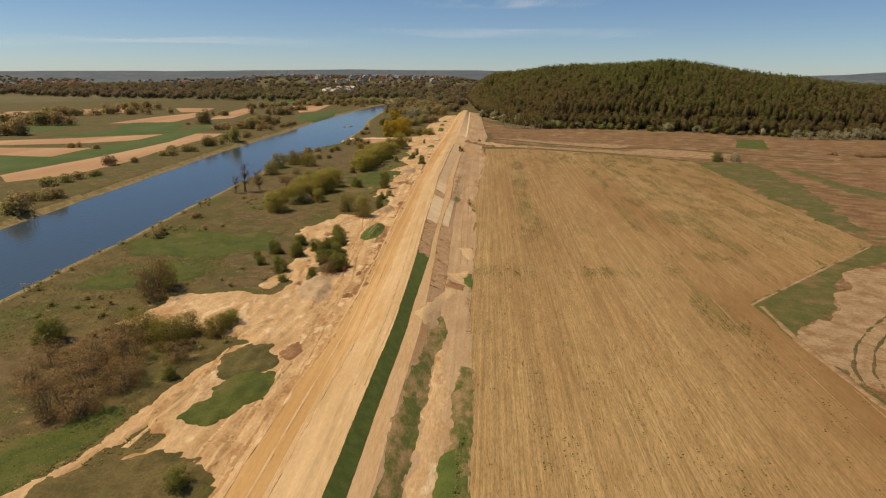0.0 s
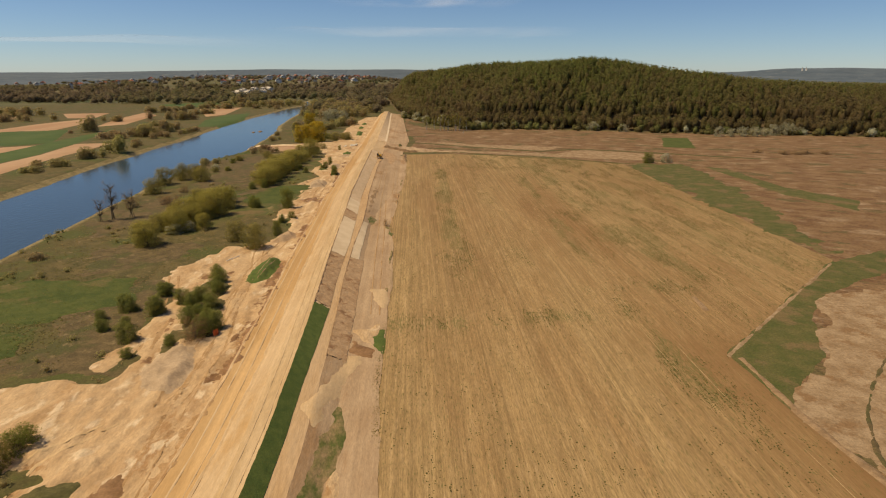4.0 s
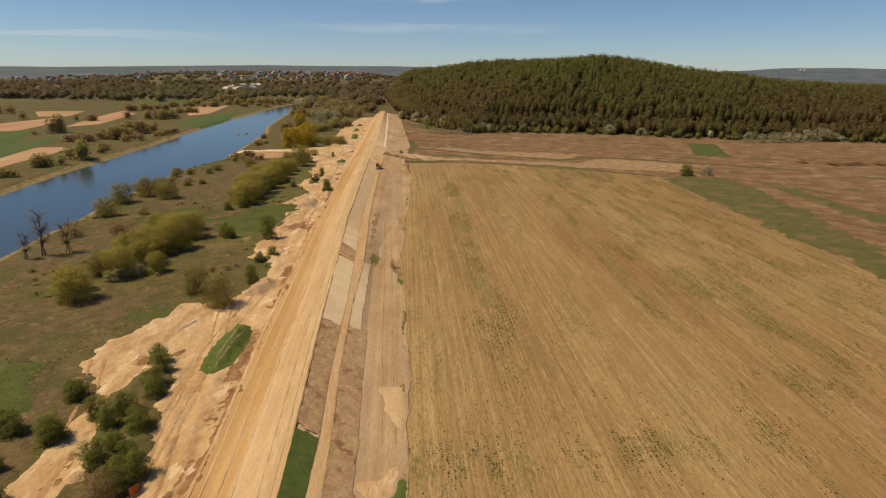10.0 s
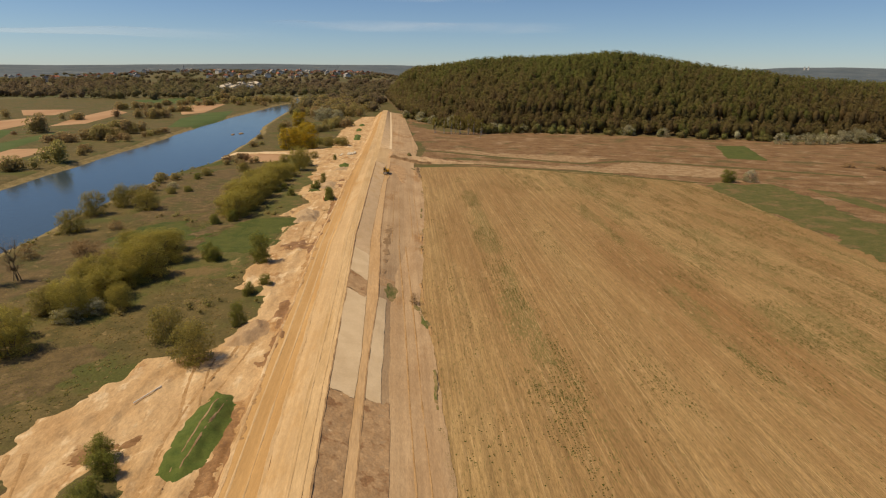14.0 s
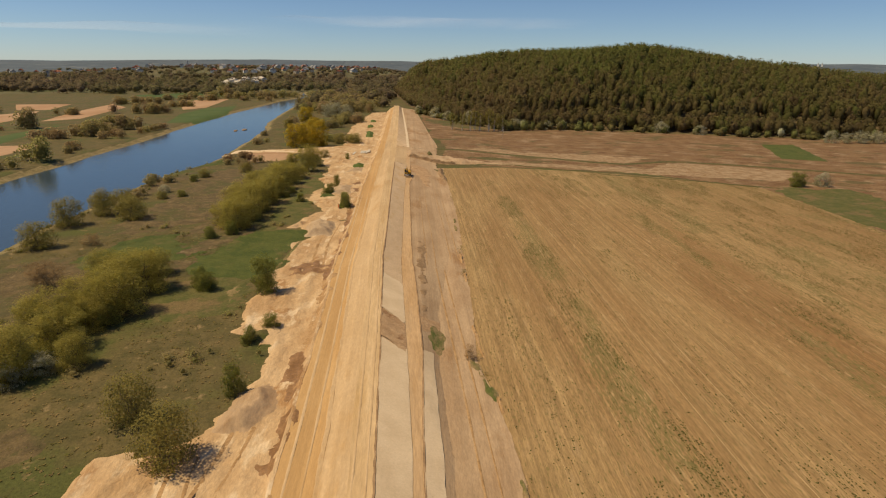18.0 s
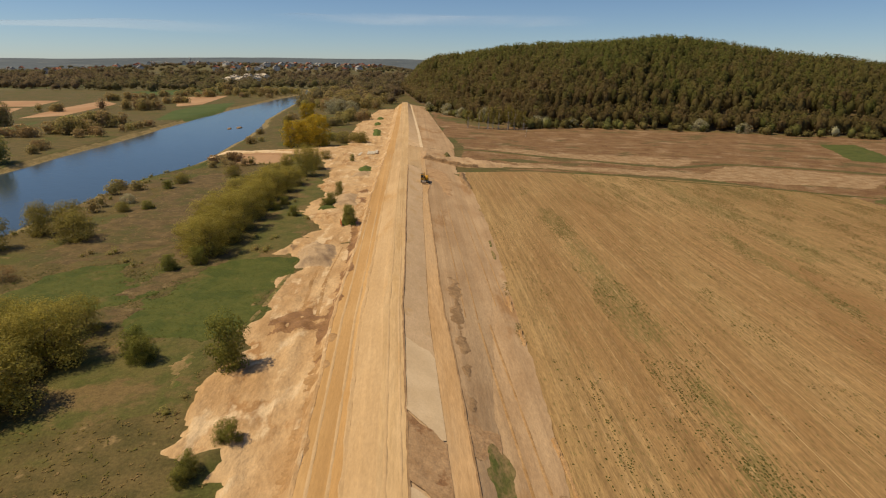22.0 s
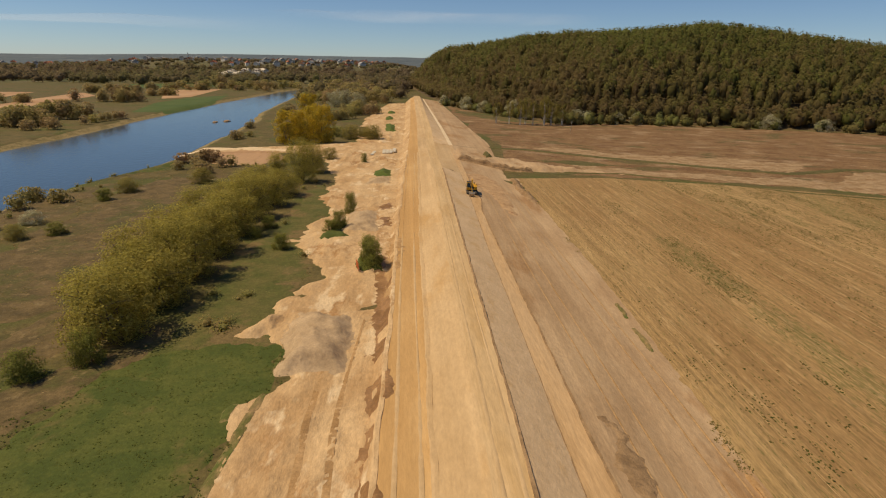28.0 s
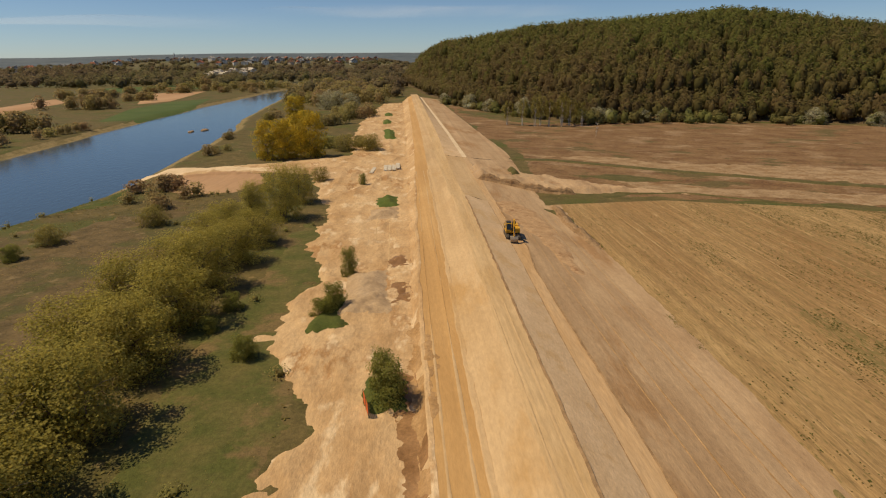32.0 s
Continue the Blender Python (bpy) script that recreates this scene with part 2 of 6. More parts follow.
WATER = -1.2
BANK_Y = (-400, 40, 100, 170, 262, 305, 325, 340, 435, 480, 560, 700, 790, 900)
BANK_NEAR = (-84, -83, -82.5, -80.5, -78.5, -73, -66, -65.5, -64.5, -70, -71.5, -70, -74, -90)
FAR_Y = (-400, 140, 300, 390, 487, 570, 705, 776, 900)
BANK_FAR = (-117, -117, -116.5, -112, -110, -105, -92, -79, -91)


def bank_near(y):
    return np.interp(y, BANK_Y, BANK_NEAR) + 0.9 * fnoise(y, 0 * y, 17, 3)


def bank_far(y):
    return np.interp(y, FAR_Y, BANK_FAR) + 0.8 * fnoise(y, 0 * y + 9, 21, 5)


FOOT = [(24, 900), (25, 640), (30, 540), (44, 480), (62, 432), (121, 424), (187, 392), (270, 362), (420, 318), (700, 250), (1400, 100)]
RIDGE = [(30, 900, 16), (50, 715, 28), (108, 622, 37), (197, 548, 40), (270, 494, 28.5), (318, 487, 21), (450, 490, 17), (700, 430, 16), (1400, 300, 16)]
HILL = [*FOOT, (1400, 700), (700, 900), (200, 1000)]


def ground_z(x, y):
    x, y = np.asarray(x, float), np.asarray(y, float)
    n, f = bank_near(y), bank_far(y)
    inner = np.minimum(n - x, x - f)  # positive over the water
    z = -1.2 * sstep(-4.5, 0.0, inner) - 1.6 * sstep(0, 5, inner)
    z = z + 0.12 * vnoise(x, y, 37, 2) * sstep(-6, -14, inner)
    sd = poly_sd(x, y, HILL)
    df, _ = line_dist(x, y, FOOT)
    dr, hr = line_dist(x, y, RIDGE)
    front = poly_sd(x, y, [*[p[:2] for p in RIDGE], *FOOT[::-1]]) > 0
    u = df / (df + dr + 1e-6)
    up = np.where(front, hr * np.sin(np.clip(u, 0, 1) * math.pi / 2) ** 1.15, hr * np.exp(-(dr / 170) ** 2))
    z = z + np.where(sd > 0, up * sstep(0, 25, sd), 0) * (1 + 0.05 * vnoise(x, y, 60, 8))
    # low rises and the long ridges at the edge of sight
    r = np.hypot(x, y)
    z = z + sstep(900, 2200, r) * (9 + 7 * vnoise(x, y, 700, 11)) * sstep(20, 300, np.abs(x + 80) + y - 900)
    z = z + 15 * sstep(1150, 1650, y) * sstep(-700, -450, x) * sstep(160, 20, x) * sstep(2600, 2000, y)
    az = np.degrees(np.arctan2(x, y))
    top = np.interp(az, (-60, -36, -30, -21, -12, 0, 12, 30, 33, 36, 40, 44, 60), (18, 20, 22, 31, 38, 41, 38, 27, 34, 43, 46, 40, 34))
    z = z + sstep(2050, 2750, r) * (top + 4 * vnoise(x, y, 420, 12) + 2 * vnoise(x, y, 150, 13))
    return z


CREST_Y = (-80, 41, 57, 77, 96, 112, 140, 169, 200, 218, 251, 287, 333, 393, 547, 575)
CREST_X = (-23, -15, -13.7, -11.9, -10.9, -10.2, -9.3, -8.0, -6.8, -5.5, -3.4, -0.9, 2.0, 6.0, 15.0, 16.5)


def crest_x(y):
    return np.interp(y, CREST_Y, CREST_X)


# ---- building blocks ----
def put_mesh(name, verts, faces, material, parent=None, label="", smooth=False):
    me = bpy.data.meshes.new(name)
    me.from_pydata(np.asarray(verts).tolist() if not isinstance(verts, list) else verts, [], faces.tolist() if hasattr(faces, "tolist") else faces)
    me.materials.append(material)
    if smooth:
        me.shade_smooth()
    ob = new(name, me)
    if parent:
        ob.parent = parent
    if label:
        ob["label"] = label
    return ob


def part(name, bm, material, parent, label=""):
    me = bpy.data.meshes.new(name)
    bm.to_mesh(me)
    bm.free()
    me.materials.append(material)
    ob = new(name, me)
    ob.parent = parent
    if label:
        ob["label"] = label
    return ob


def grid_faces(ny, nx, keep=None):
    i = np.arange(ny * nx).reshape(ny, nx)
    q = np.stack([i[:-1, :-1], i[:-1, 1:], i[1:, 1:], i[1:, :-1]], -1).reshape(-1, 4)
    return q if keep is None else q[keep.ravel()]


def compact(v, q):
    used = np.unique(q)
    back = np.full(len(v), -1)
    back[used] = np.arange(len(used))
    return v[used], back[q]


def sheet(name, outline, step, material, rise=0.06, ragged=0.8, wl=5.0, relief=None, label="", category="", kind="structure", seed=1, base=ground_z, sink=0.5):
    """A sheet of ground that surfaces along an uneven line round its outline."""
    xs, ys = [p[0] for p in outline], [p[1] for p in outline]
    gx = np.arange(min(xs) - 3, max(xs) + 3 + step, step)
    gy = np.arange(min(ys) - 3, max(ys) + 3 + step, step)
    X, Y = np.meshgrid(gx, gy)
    sd = poly_sd(X, Y, outline) + ragged * (fnoise(X, Y, wl, seed) + 0.4 * fnoise(X, Y, wl * 0.3, seed + 9, 3))
    Z = base(X, Y) + rise * np.clip(sd / sink, -3, 1)
    if relief:
        Z = Z + relief(X, Y, sd)
    low = (sd < -1.2 * sink)
    keep = ~(low[:-1, :-1] & low[:-1, 1:] & low[1:, 1:] & low[1:, :-1])
    v, q = compact(np.stack([X, Y, Z], -1).reshape(-1, 3), grid_faces(*X.shape, keep))
    return tagged(put_mesh(name, v, q, material, smooth=True), label, category, kind=kind)


# ---- ground to the horizon ----
def axis(*spans):
    out = []
    for a, b, s in spans:
        out.extend(np.arange(a, b, s).tolist())
    return np.array(out)


gx = axis((-3300, -1300, 60), (-1300, -400, 30), (-400, -140, 6), (-140, 30, 1.0), (30, 320, 3.0), (320, 800, 15), (800, 1600, 40), (1600, 3301, 60))
gy = axis((-400, 20, 20), (20, 420, 1.5), (420, 660, 3), (660, 1100, 10), (1100, 2000, 45), (2000, 3301, 50))
GX, GY = np.meshgrid(gx, gy)
GZ = ground_z(GX, GY)
ground = put_mesh("ground", np.stack([GX, GY, GZ], -1).reshape(-1, 3), grid_faces(*GX.shape), M["meadow"], smooth=True)
tagged(ground, "olive and straw-coloured spring meadow of the river plain", "ground", kind="structure")
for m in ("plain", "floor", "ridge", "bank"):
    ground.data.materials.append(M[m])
_cx = ((GX[:-1, :-1] + GX[1:, 1:]) / 2).ravel()
_cy = ((GY[:-1, :-1] + GY[1:, 1:]) / 2).ravel()
_idx = np.zeros(len(_cx), int)
_r = np.hypot(_cx, _cy)
_idx[_r > 900] = 1
_idx[(poly_sd(_cx, _cy, HILL) > 2)] = 2
# beyond here the ground takes the haze-coloured ridge material
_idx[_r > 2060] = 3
_in = np.minimum(bank_near(_cy) - _cx, _cx - bank_far(_cy))
_idx[(_in > -3.2) & (_cy < 900)] = 4
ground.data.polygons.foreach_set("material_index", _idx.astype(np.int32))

# river
wm = bpy.data.materials.new("river_water")
wm.use_nodes = True
_b = wm.node_tree.nodes["Principled BSDF"]
_b.inputs["Base Color"].default_value = (0.045, 0.070, 0.095, 1)
_b.inputs["Roughness"].default_value = 0.12
_b.inputs["IOR"].default_value = 1.33
_n = wm.node_tree.nodes.new("ShaderNodeTexNoise")
_n.inputs["Scale"].default_value, _n.inputs["Detail"].default_value = 0.9, 6
_g = wm.node_tree.nodes.new("ShaderNodeNewGeometry")
_mp = wm.node_tree.nodes.new("ShaderNodeMapping")
_mp.inputs["Scale"].default_value = (1.0 / S, 0.45 / S, 1.0 / S)
wm.node_tree.links.new(_g.outputs["Position"], _mp.inputs["Vector"])
wm.node_tree.links.new(_mp.outputs[0], _n.inputs["Vector"])
_bp = wm.node_tree.nodes.new("ShaderNodeBump")
_bp.inputs["Distance"].default_value, _bp.inputs["Strength"].default_value = 0.05 * S, 1.0
wm.node_tree.links.new(_n.outputs["Fac"], _bp.inputs["Height"])
wm.node_tree.links.new(_bp.outputs[0], _b.inputs["Normal"])
wy = np.arange(-390, 905, 10.0)
wv = np.concatenate([np.stack([bank_far(wy) - 1.5, wy, 0 * wy + WATER], -1), np.stack([bank_near(wy) + 1.5, wy, 0 * wy + WATER], -1)])
wn = len(wy)
water = put_mesh("water", wv, np.array([(i, wn + i, wn + i + 1, i + 1) for i in range(wn - 1)]), wm)
tagged(water, "calm blue river between grassy banks", "river", kind="structure")

# ---- ground cover ----
SAND = [(-37, 30), (-37, 50), (-34, 54.3), (-38, 57.4), (-36, 63.5), (-33, 76.5), (-38, 79), (-46, 82), (-55.6, 82.9), (-53, 89), (-52, 94), (-45, 96.5), (-35, 95), (-34, 102),
        (-33.7, 115), (-35, 127), (-41.5, 134), (-40, 141.7), (-35.6, 146.5), (-33.5, 154), (-28.9, 153.7), (-25, 157), (-22, 163), (-21.5, 170), (-22.5, 176.5), (-26.2, 180),
        (-26.9, 189), (-23.6, 196), (-24.6, 203), (-22.6, 211), (-24.7, 217.5), (-21.4, 222), (-22, 226), (-25.5, 232), (-23.5, 235)]
SAND2 = [(-23.5, 234.6), (-20.5, 244.7), (-20.9, 249.5), (-25.4, 258.2), (-22.3, 268.4), (-20.3, 271.7), (-24.3, 284), (-21.6, 300), (-24, 318), (-28.5, 338), (-36, 341), (-55, 338),
         (-58, 345), (-44, 352), (-30, 358), (-20, 362), (-20, 395), (-18, 439), (-12, 490), (-5, 545), (6, 548), (2, 420), (-4, 360), (-6, 300), (-8, 250), (-10, 234.6)]


def sand_relief(X, Y, sd):
    deep = sstep(0.2, 2.4, sd)
    u = X - crest_x(Y)
    plates = 0.16 * sstep(0.02, 0.10, fnoise(X, Y, 9, 21, 5)) + 0.16 * sstep(0.10, 0.16, fnoise(X, Y, 4, 25, 5))
    lumps = 0.13 * fnoise(X, Y, 4, 27, 3) + 0.10 * fnoise(X, Y, 1.1, 28, 2)
    folds = 0.20 * np.maximum(0, 1 - 7 * np.abs(fnoise(u, Y * 0.35, 7, 29, 3))) + 0.14 * np.maximum(0, 1 - 8 * np.abs(fnoise(X, Y, 8, 33, 3)))
    ruts = 0.10 * np.sin(u * 2.6 + 2 * vnoise(X, Y, 14, 4)) * sstep(0.1, 0.4, vnoise(X, Y, 25, 6))
    edge = 0.30 * np.exp(-((sd - 0.7) / 0.6) ** 2) * sstep(-0.2, 0.5, vnoise(X, Y, 9, 31))
    return deep * (np.maximum(plates + lumps + folds + ruts, -0.02)) + edge * (sd > 0)


_right = [(-9, 234), (-12, 180), (-14, 140), (-17, 96), (-21, 50), (-23, 30)]
sheet("sand_apron", SAND + _right, 0.4, M["sand"], 0.10, 1.7, 5, sand_relief, "churned pale sand working strip beside the levee", "sand", seed=3)
sheet("sand_apron", SAND2, 0.45, M["sand"], 0.10, 1.6, 5, sand_relief, "churned pale sand working strip with wheel tracks", "sand", seed=4)

LUSH = [
    [(-78, 128), (-68, 137), (-45, 135.5), (-43, 123), (-52, 116.5), (-71, 118)],
    [(-41.6, 212.7), (-35.4, 220.2), (-35.6, 225), (-29.4, 231), (-21, 231), (-21, 222), (-23.5, 210), (-24, 200), (-30, 197.5), (-36.3, 199.8), (-40.2, 203)],
    [(-61, 210), (-59, 224), (-48, 227), (-40, 214), (-44, 208), (-52, 202)],
    [(-36, 57), (-35, 62), (-31, 67), (-27, 65), (-29, 57), (-32, 55)],
    [(-62, 96), (-50, 103), (-52, 114), (-70, 112), (-74, 98)],
    [(-78, 290), (-60, 320), (-62, 328), (-73, 312)],
    [(-47, 44), (-38, 58), (-44, 62), (-56, 46)],
]
for k, o in enumerate(LUSH):
    sheet("grass_patch", o, 0.6, M["lush"], 0.07, 3.2, 9, None, "fresh green grass among dry meadow", "grass", seed=40 + k)
for k, o in enumerate((
    [(-64, 228), (-60, 262), (-60, 296), (-50, 316), (-41, 300), (-40, 262), (-44, 236), (-52, 230)],
    [(-76, 262), (-70, 290), (-64, 300), (-62, 280), (-70, 255)],
    [(-66, 168), (-58, 186), (-50, 200), (-62, 214), (-76, 205), (-76, 180)],
    [(-50, 100), (-36, 99), (-35, 112), (-37, 128), (-44, 134), (-52, 126)],
    [(-60, 56), (-46, 54), (-39, 62), (-40, 72), (-50, 80), (-64, 72)],
    [(-56, 140), (-44, 142), (-40, 156), (-48, 164), (-60, 156)],
)):
    sheet("dry_grass", o, 0.6, M["drygrass"], 0.06, 4.0, 9, None, "dry brown grass between green meadow", "grass", seed=50 + k)
for k, (o, m) in enumerate((
    ([(-33, 226), (-31.5, 250), (-29.5, 265), (-26, 297), (-22.5, 299), (-21.5, 270), (-22, 245), (-22.5, 228)], "mixed"),
    ([(-44.9, 213.9), (-43, 218.7), (-41.1, 224), (-36.3, 226), (-34, 232), (-33.4, 226), (-35.2, 220.2), (-38.9, 215.2), (-41.6, 212.2)], "drygrass"),
    ([(-48, 207), (-43.1, 210), (-39.1, 210.4), (-40.4, 202.6), (-41, 197), (-46, 200)], "drygrass"),
    ([(-43, 198), (-36.3, 200), (-28.5, 198.5), (-27, 194), (-27, 185), (-40, 183)], "mixed"),
    ([(-47, 226), (-41, 226), (-37, 232), (-39, 238), (-44, 236)], "drygrass"),
)):
    sheet("rough_grass", o, 0.5, M[m], 0.09, 1.6, 4, None, "rough brown and olive grass by the willows", "grass", seed=250 + k)
sheet("dirt_patch", [(-31.5, 191.7), (-30.4, 196.4), (-29.2, 197.3), (-28.6, 194.7), (-28.7, 190.6), (-28, 188.9), (-29.7, 189)], 0.3, M["weedy"], 0.14, 0.9, 2, None, "patch of bare weedy dirt in grass", "dirt", seed=257)
MARSH = [(30, 530), (45, 470), (62, 428), (121, 420), (187, 388), (270, 358), (420, 314), (420, 150), (180, 80), (60, 40), (48, 60), (47.5, 93), (93.5, 128), (107, 262), (80, 290), (20, 308), (20, 340), (23, 360), (27, 500)]
sheet("marsh", MARSH, 2.0, M["marsh"], 0.05, 3.0, 20, None, "rust and straw coloured dry marsh grass", "marsh", seed=60)
for k, o in enumerate([
    [(47.8, 93.2), (90.6, 126.6), (112, 135), (98.7, 120.6), (74, 109), (61, 91), (49.6, 82), (47, 79)],
    [(107, 262), (131, 256.7), (125, 218.6), (113, 175), (100.4, 137.4), (94, 128.5)],
    [(173, 358), (189, 356), (166, 307), (152, 315)],
    [(136.8, 251.8), (143, 243), (139, 204.4), (147.5, 181.6), (136.2, 169.8), (130.6, 191), (134, 226)],
    [(19.8, 314.2), (29.7, 310.2), (35, 308.5), (28, 306.5), (19, 308)],
    [(30, 500), (45, 470), (60, 430), (52, 428), (36, 445), (29, 480)],
    [(24, 330), (40, 326), (48, 318), (36, 318)],
]):
    sheet("grass_strip", o, 0.8 if k != 1 else 1.2, M["lush" if k == 2 else "mixed" if k in (0, 1, 3) else "meadow" if k == 5 else "sedge"], 0.11, (1.2, 4.0, 1.0, 1.0, 0.8, 3.0, 1.5)[k], 8, None, "green grass strip between dry marsh and field", "grass", seed=70 + k)

sheet("straw_patch", [(47.3, 77), (49.6, 82), (61.2, 90.9), (66, 100), (74.2, 109), (81.4, 112.6), (92, 114), (106, 118), (122, 100), (92, 70), (64, 50), (52, 48), (49.5, 66)], 0.7, M["straw"], 0.09, 3.0, 8, None, "pale bleached straw beside the field", "straw", seed=88)

sheet("straw_patch", [(34, 322), (50, 311), (69, 303.5), (86, 297), (101, 308), (120, 299), (140, 287), (121, 271), (100, 279), (80, 287), (60, 299), (45, 306), (36, 311)], 1.0, M["straw"], 0.09, 2.0, 8, None, "pale bleached straw along the creek", "straw", seed=89)
sheet("straw_patch", [(22, 356), (35, 345), (50, 327), (68, 316), (86, 308), (98, 319), (84, 330), (58, 337), (40, 352)], 1.0, M["straw"], 0.07, 3.0, 8, None, "pale bleached straw along the creek", "straw", seed=91)

# ---- crop field ----
fm = mat("stubble_field", (0.310, 0.207, 0.090), (0.375, 0.256, 0.117), scale=0.8, fine=0.58, fine_scale=6.5, stretch=(1, 7, 1), turn=-4.4, lines=(0.46, 2.8, 140),
         c=(0.255, 0.148, 0.060), c_scale=0.03, c_lo=0.42, c_hi=0.62, d=(0.38, 0.258, 0.125), d_scale=1.6, d_lo=0.58, d_hi=0.70)
_n, _l = fm.node_tree.nodes, fm.node_tree.links
_at = _n.new("ShaderNodeAttribute")
_at.attribute_name = "weed"
_tn = _n.new("ShaderNodeTexNoise")
_tn.inputs["Scale"].default_value, _tn.inputs["Detail"].default_value = 8.0, 5
_l.new(next(x for x in _n if x.type == "MAPPING").outputs[0], _tn.inputs["Vector"])
_ad = _n.new("ShaderNodeMath")
_ad.operation = "MULTIPLY_ADD"
_ad.inputs[1].default_value = 0.15
_l.new(_at.outputs["Fac"], _ad.inputs[0])
_l.new(_tn.outputs["Fac"], _ad.inputs[2])
_rg = _n.new("ShaderNodeMapRange")
_rg.inputs["From Min"].default_value, _rg.inputs["From Max"].default_value, _rg.inputs["To Max"].default_value = 0.60, 0.67, 0.62
_l.new(_ad.outputs[0], _rg.inputs["Value"])
_mx = _n.new("ShaderNodeMix")
_mx.data_type = "RGBA"
_ins = [s for s in _mx.inputs if s.enabled]
_bs = _n["Principled BSDF"]
_l.new(_rg.outputs[0], _ins[0])
_mx_in = _bs.inputs["Base Color"].links[0].from_socket
_l.new(_mx_in, _ins[1])
_ins[2].default_value = (0.120, 0.116, 0.034, 1)
_l.new([s for s in _mx.outputs if s.enabled][0], _bs.inputs["Base Color"])


def weed_cover(x, y):
    """How thickly weeds stand in the stubble: streaks along the rows and a band across them."""
    u = x - 0.077 * y
    clot = 0.25 + 1.25 * sstep(-0.12, 0.32, fnoise(u, y * 0.25, 3.2, 84))
    w = 1.15 * np.exp(-((u - 6.6 - 1.2 * vnoise(y, 0 * y, 30, 4)) / 2.6) ** 2) * sstep(118, 134, y) * sstep(290, 240, y)
    w = w + 0.16 * np.exp(-((u + 3.4) / 1.6) ** 2) * sstep(110, 150, y) * sstep(240, 200, y) + 0.8 * np.exp(-((u - 34.6 - 0.03 * (y - 170)) / 1.8) ** 2) * sstep(125, 150, y) * sstep(250, 215, y)
    w = w + 0.9 * np.exp(-((y - 108.5 - 3 * vnoise(x, 0 * x, 14, 5)) / 2.6) ** 2) * sstep(50, 36, x) + 0.5 * np.exp(-((y - 119 - 3 * vnoise(x, 0 * x, 11, 6)) / 3.5) ** 2) * sstep(32, 40, x) * sstep(62, 50, x)
    w = w + 0.7 * sstep(0.12, 0.5, fnoise(u, y * 0.22, 7, 81)) * sstep(10, 36, u) + 0.75 * sstep(0.0, 0.5, fnoise(x, y, 24, 82)) * sstep(24, 50, u) * sstep(120, 160, y)
    return w * clot + 0.35 * sstep(210, 290, y) * sstep(4, 26, u) + 0.35 * sstep(34, 58, u) * sstep(100, 150, y)


FIELD = [(-6.5, -40), (-3.2, 20), (-2.2, 52), (-0.8, 89), (0.8, 112), (3.4, 152), (3.9, 161), (2.8, 167.5), (4.3, 175), (6, 190), (8.4, 214), (11, 240), (14.5, 277), (15.3, 303), (36, 303), (59, 294), (86, 280), (107, 262), (94.5, 129.3), (48.4, 92.8), (47, 76), (49, 20), (51, -40)]


crop = sheet("crop_field", FIELD, 0.75, fm, 0.10, 0.25, 4, None, "tan stubble field with drilled rows and weedy green streaks", "field", seed=90)
_co = np.empty(len(crop.data.vertices) * 3)
crop.data.vertices.foreach_get("co", _co)
_co = _co.reshape(-1, 3)
crop.data.attributes.new("weed", "FLOAT", "POINT").data.foreach_set("value", np.clip(weed_cover(_co[:, 0], _co[:, 1]), 0, 1).astype(np.float32))

_dark = _n.new("ShaderNodeAttribute")
_dark.attribute_name = "redder"
_dm = _n.new("ShaderNodeMix")
_dm.data_type = "RGBA"
_ins = [q for q in _dm.inputs if q.enabled]
_l.new(_dark.outputs["Fac"], _ins[0])
_l.new(_mx_in, _ins[1])
_ins[2].default_value = (0.215, 0.118, 0.046, 1)
_l.new([q for q in _dm.outputs if q.enabled][0], [q for q in _mx.inputs if q.enabled][1])
# redder, darker tone: near right corner, towards the right, and in streaks
_redder = 0.8 * sstep(24, 50, _co[:, 0]) * sstep(112, 84, _co[:, 1] + 8 * vnoise(_co[:, 0], _co[:, 1], 14, 3)) * (0.7 + 0.5 * fnoise(_co[:, 0], _co[:, 1], 9, 8))
_redder = _redder + 0.30 * sstep(16, 58, _co[:, 0] - 0.077 * _co[:, 1]) * (0.8 + 0.4 * fnoise(_co[:, 0], _co[:, 1], 15, 28))
_redder = _redder + 0.16 * sstep(0.0, 0.5, fnoise(_co[:, 0] - 0.077 * _co[:, 1], 0.2 * _co[:, 1], 12, 18))
crop.data.attributes.new("redder", "FLOAT", "POINT").data.foreach_set("value", np.clip(_redder, 0, 1).astype(np.float32))

# pale lines that the drill left between the rows
_rv, _rf = [], []
_lr = np.random.default_rng(19)
u = -7.0
while u < 92:
    u += _lr.uniform(1.6, 5.0)
    yy = np.arange(36, 301, 1.2)
    xx = u + 0.077 * yy + 0.06 * vnoise(yy, 0 * yy + u, 15, 2)
    w = 0.06 * np.clip(1.8 * fnoise(yy, 0 * yy + 7 * u, 40, 44), 0, 1)
    ok = (poly_sd(xx, yy, FIELD) > 1.0) & (w > 0.008)
    zz = ground_z(xx, yy) + 0.115
    o = sum(len(q) for q in _rv)
    _rv.append(np.stack([np.stack([xx - w, yy, zz - 0.01], -1), np.stack([xx + w, yy, zz], -1)], 1).reshape(-1, 3))
    _rf.append(grid_faces(len(yy), 2, ok[:-1] & ok[1:]) + o)
_v, _f = compact(np.concatenate(_rv), np.concatenate(_rf))
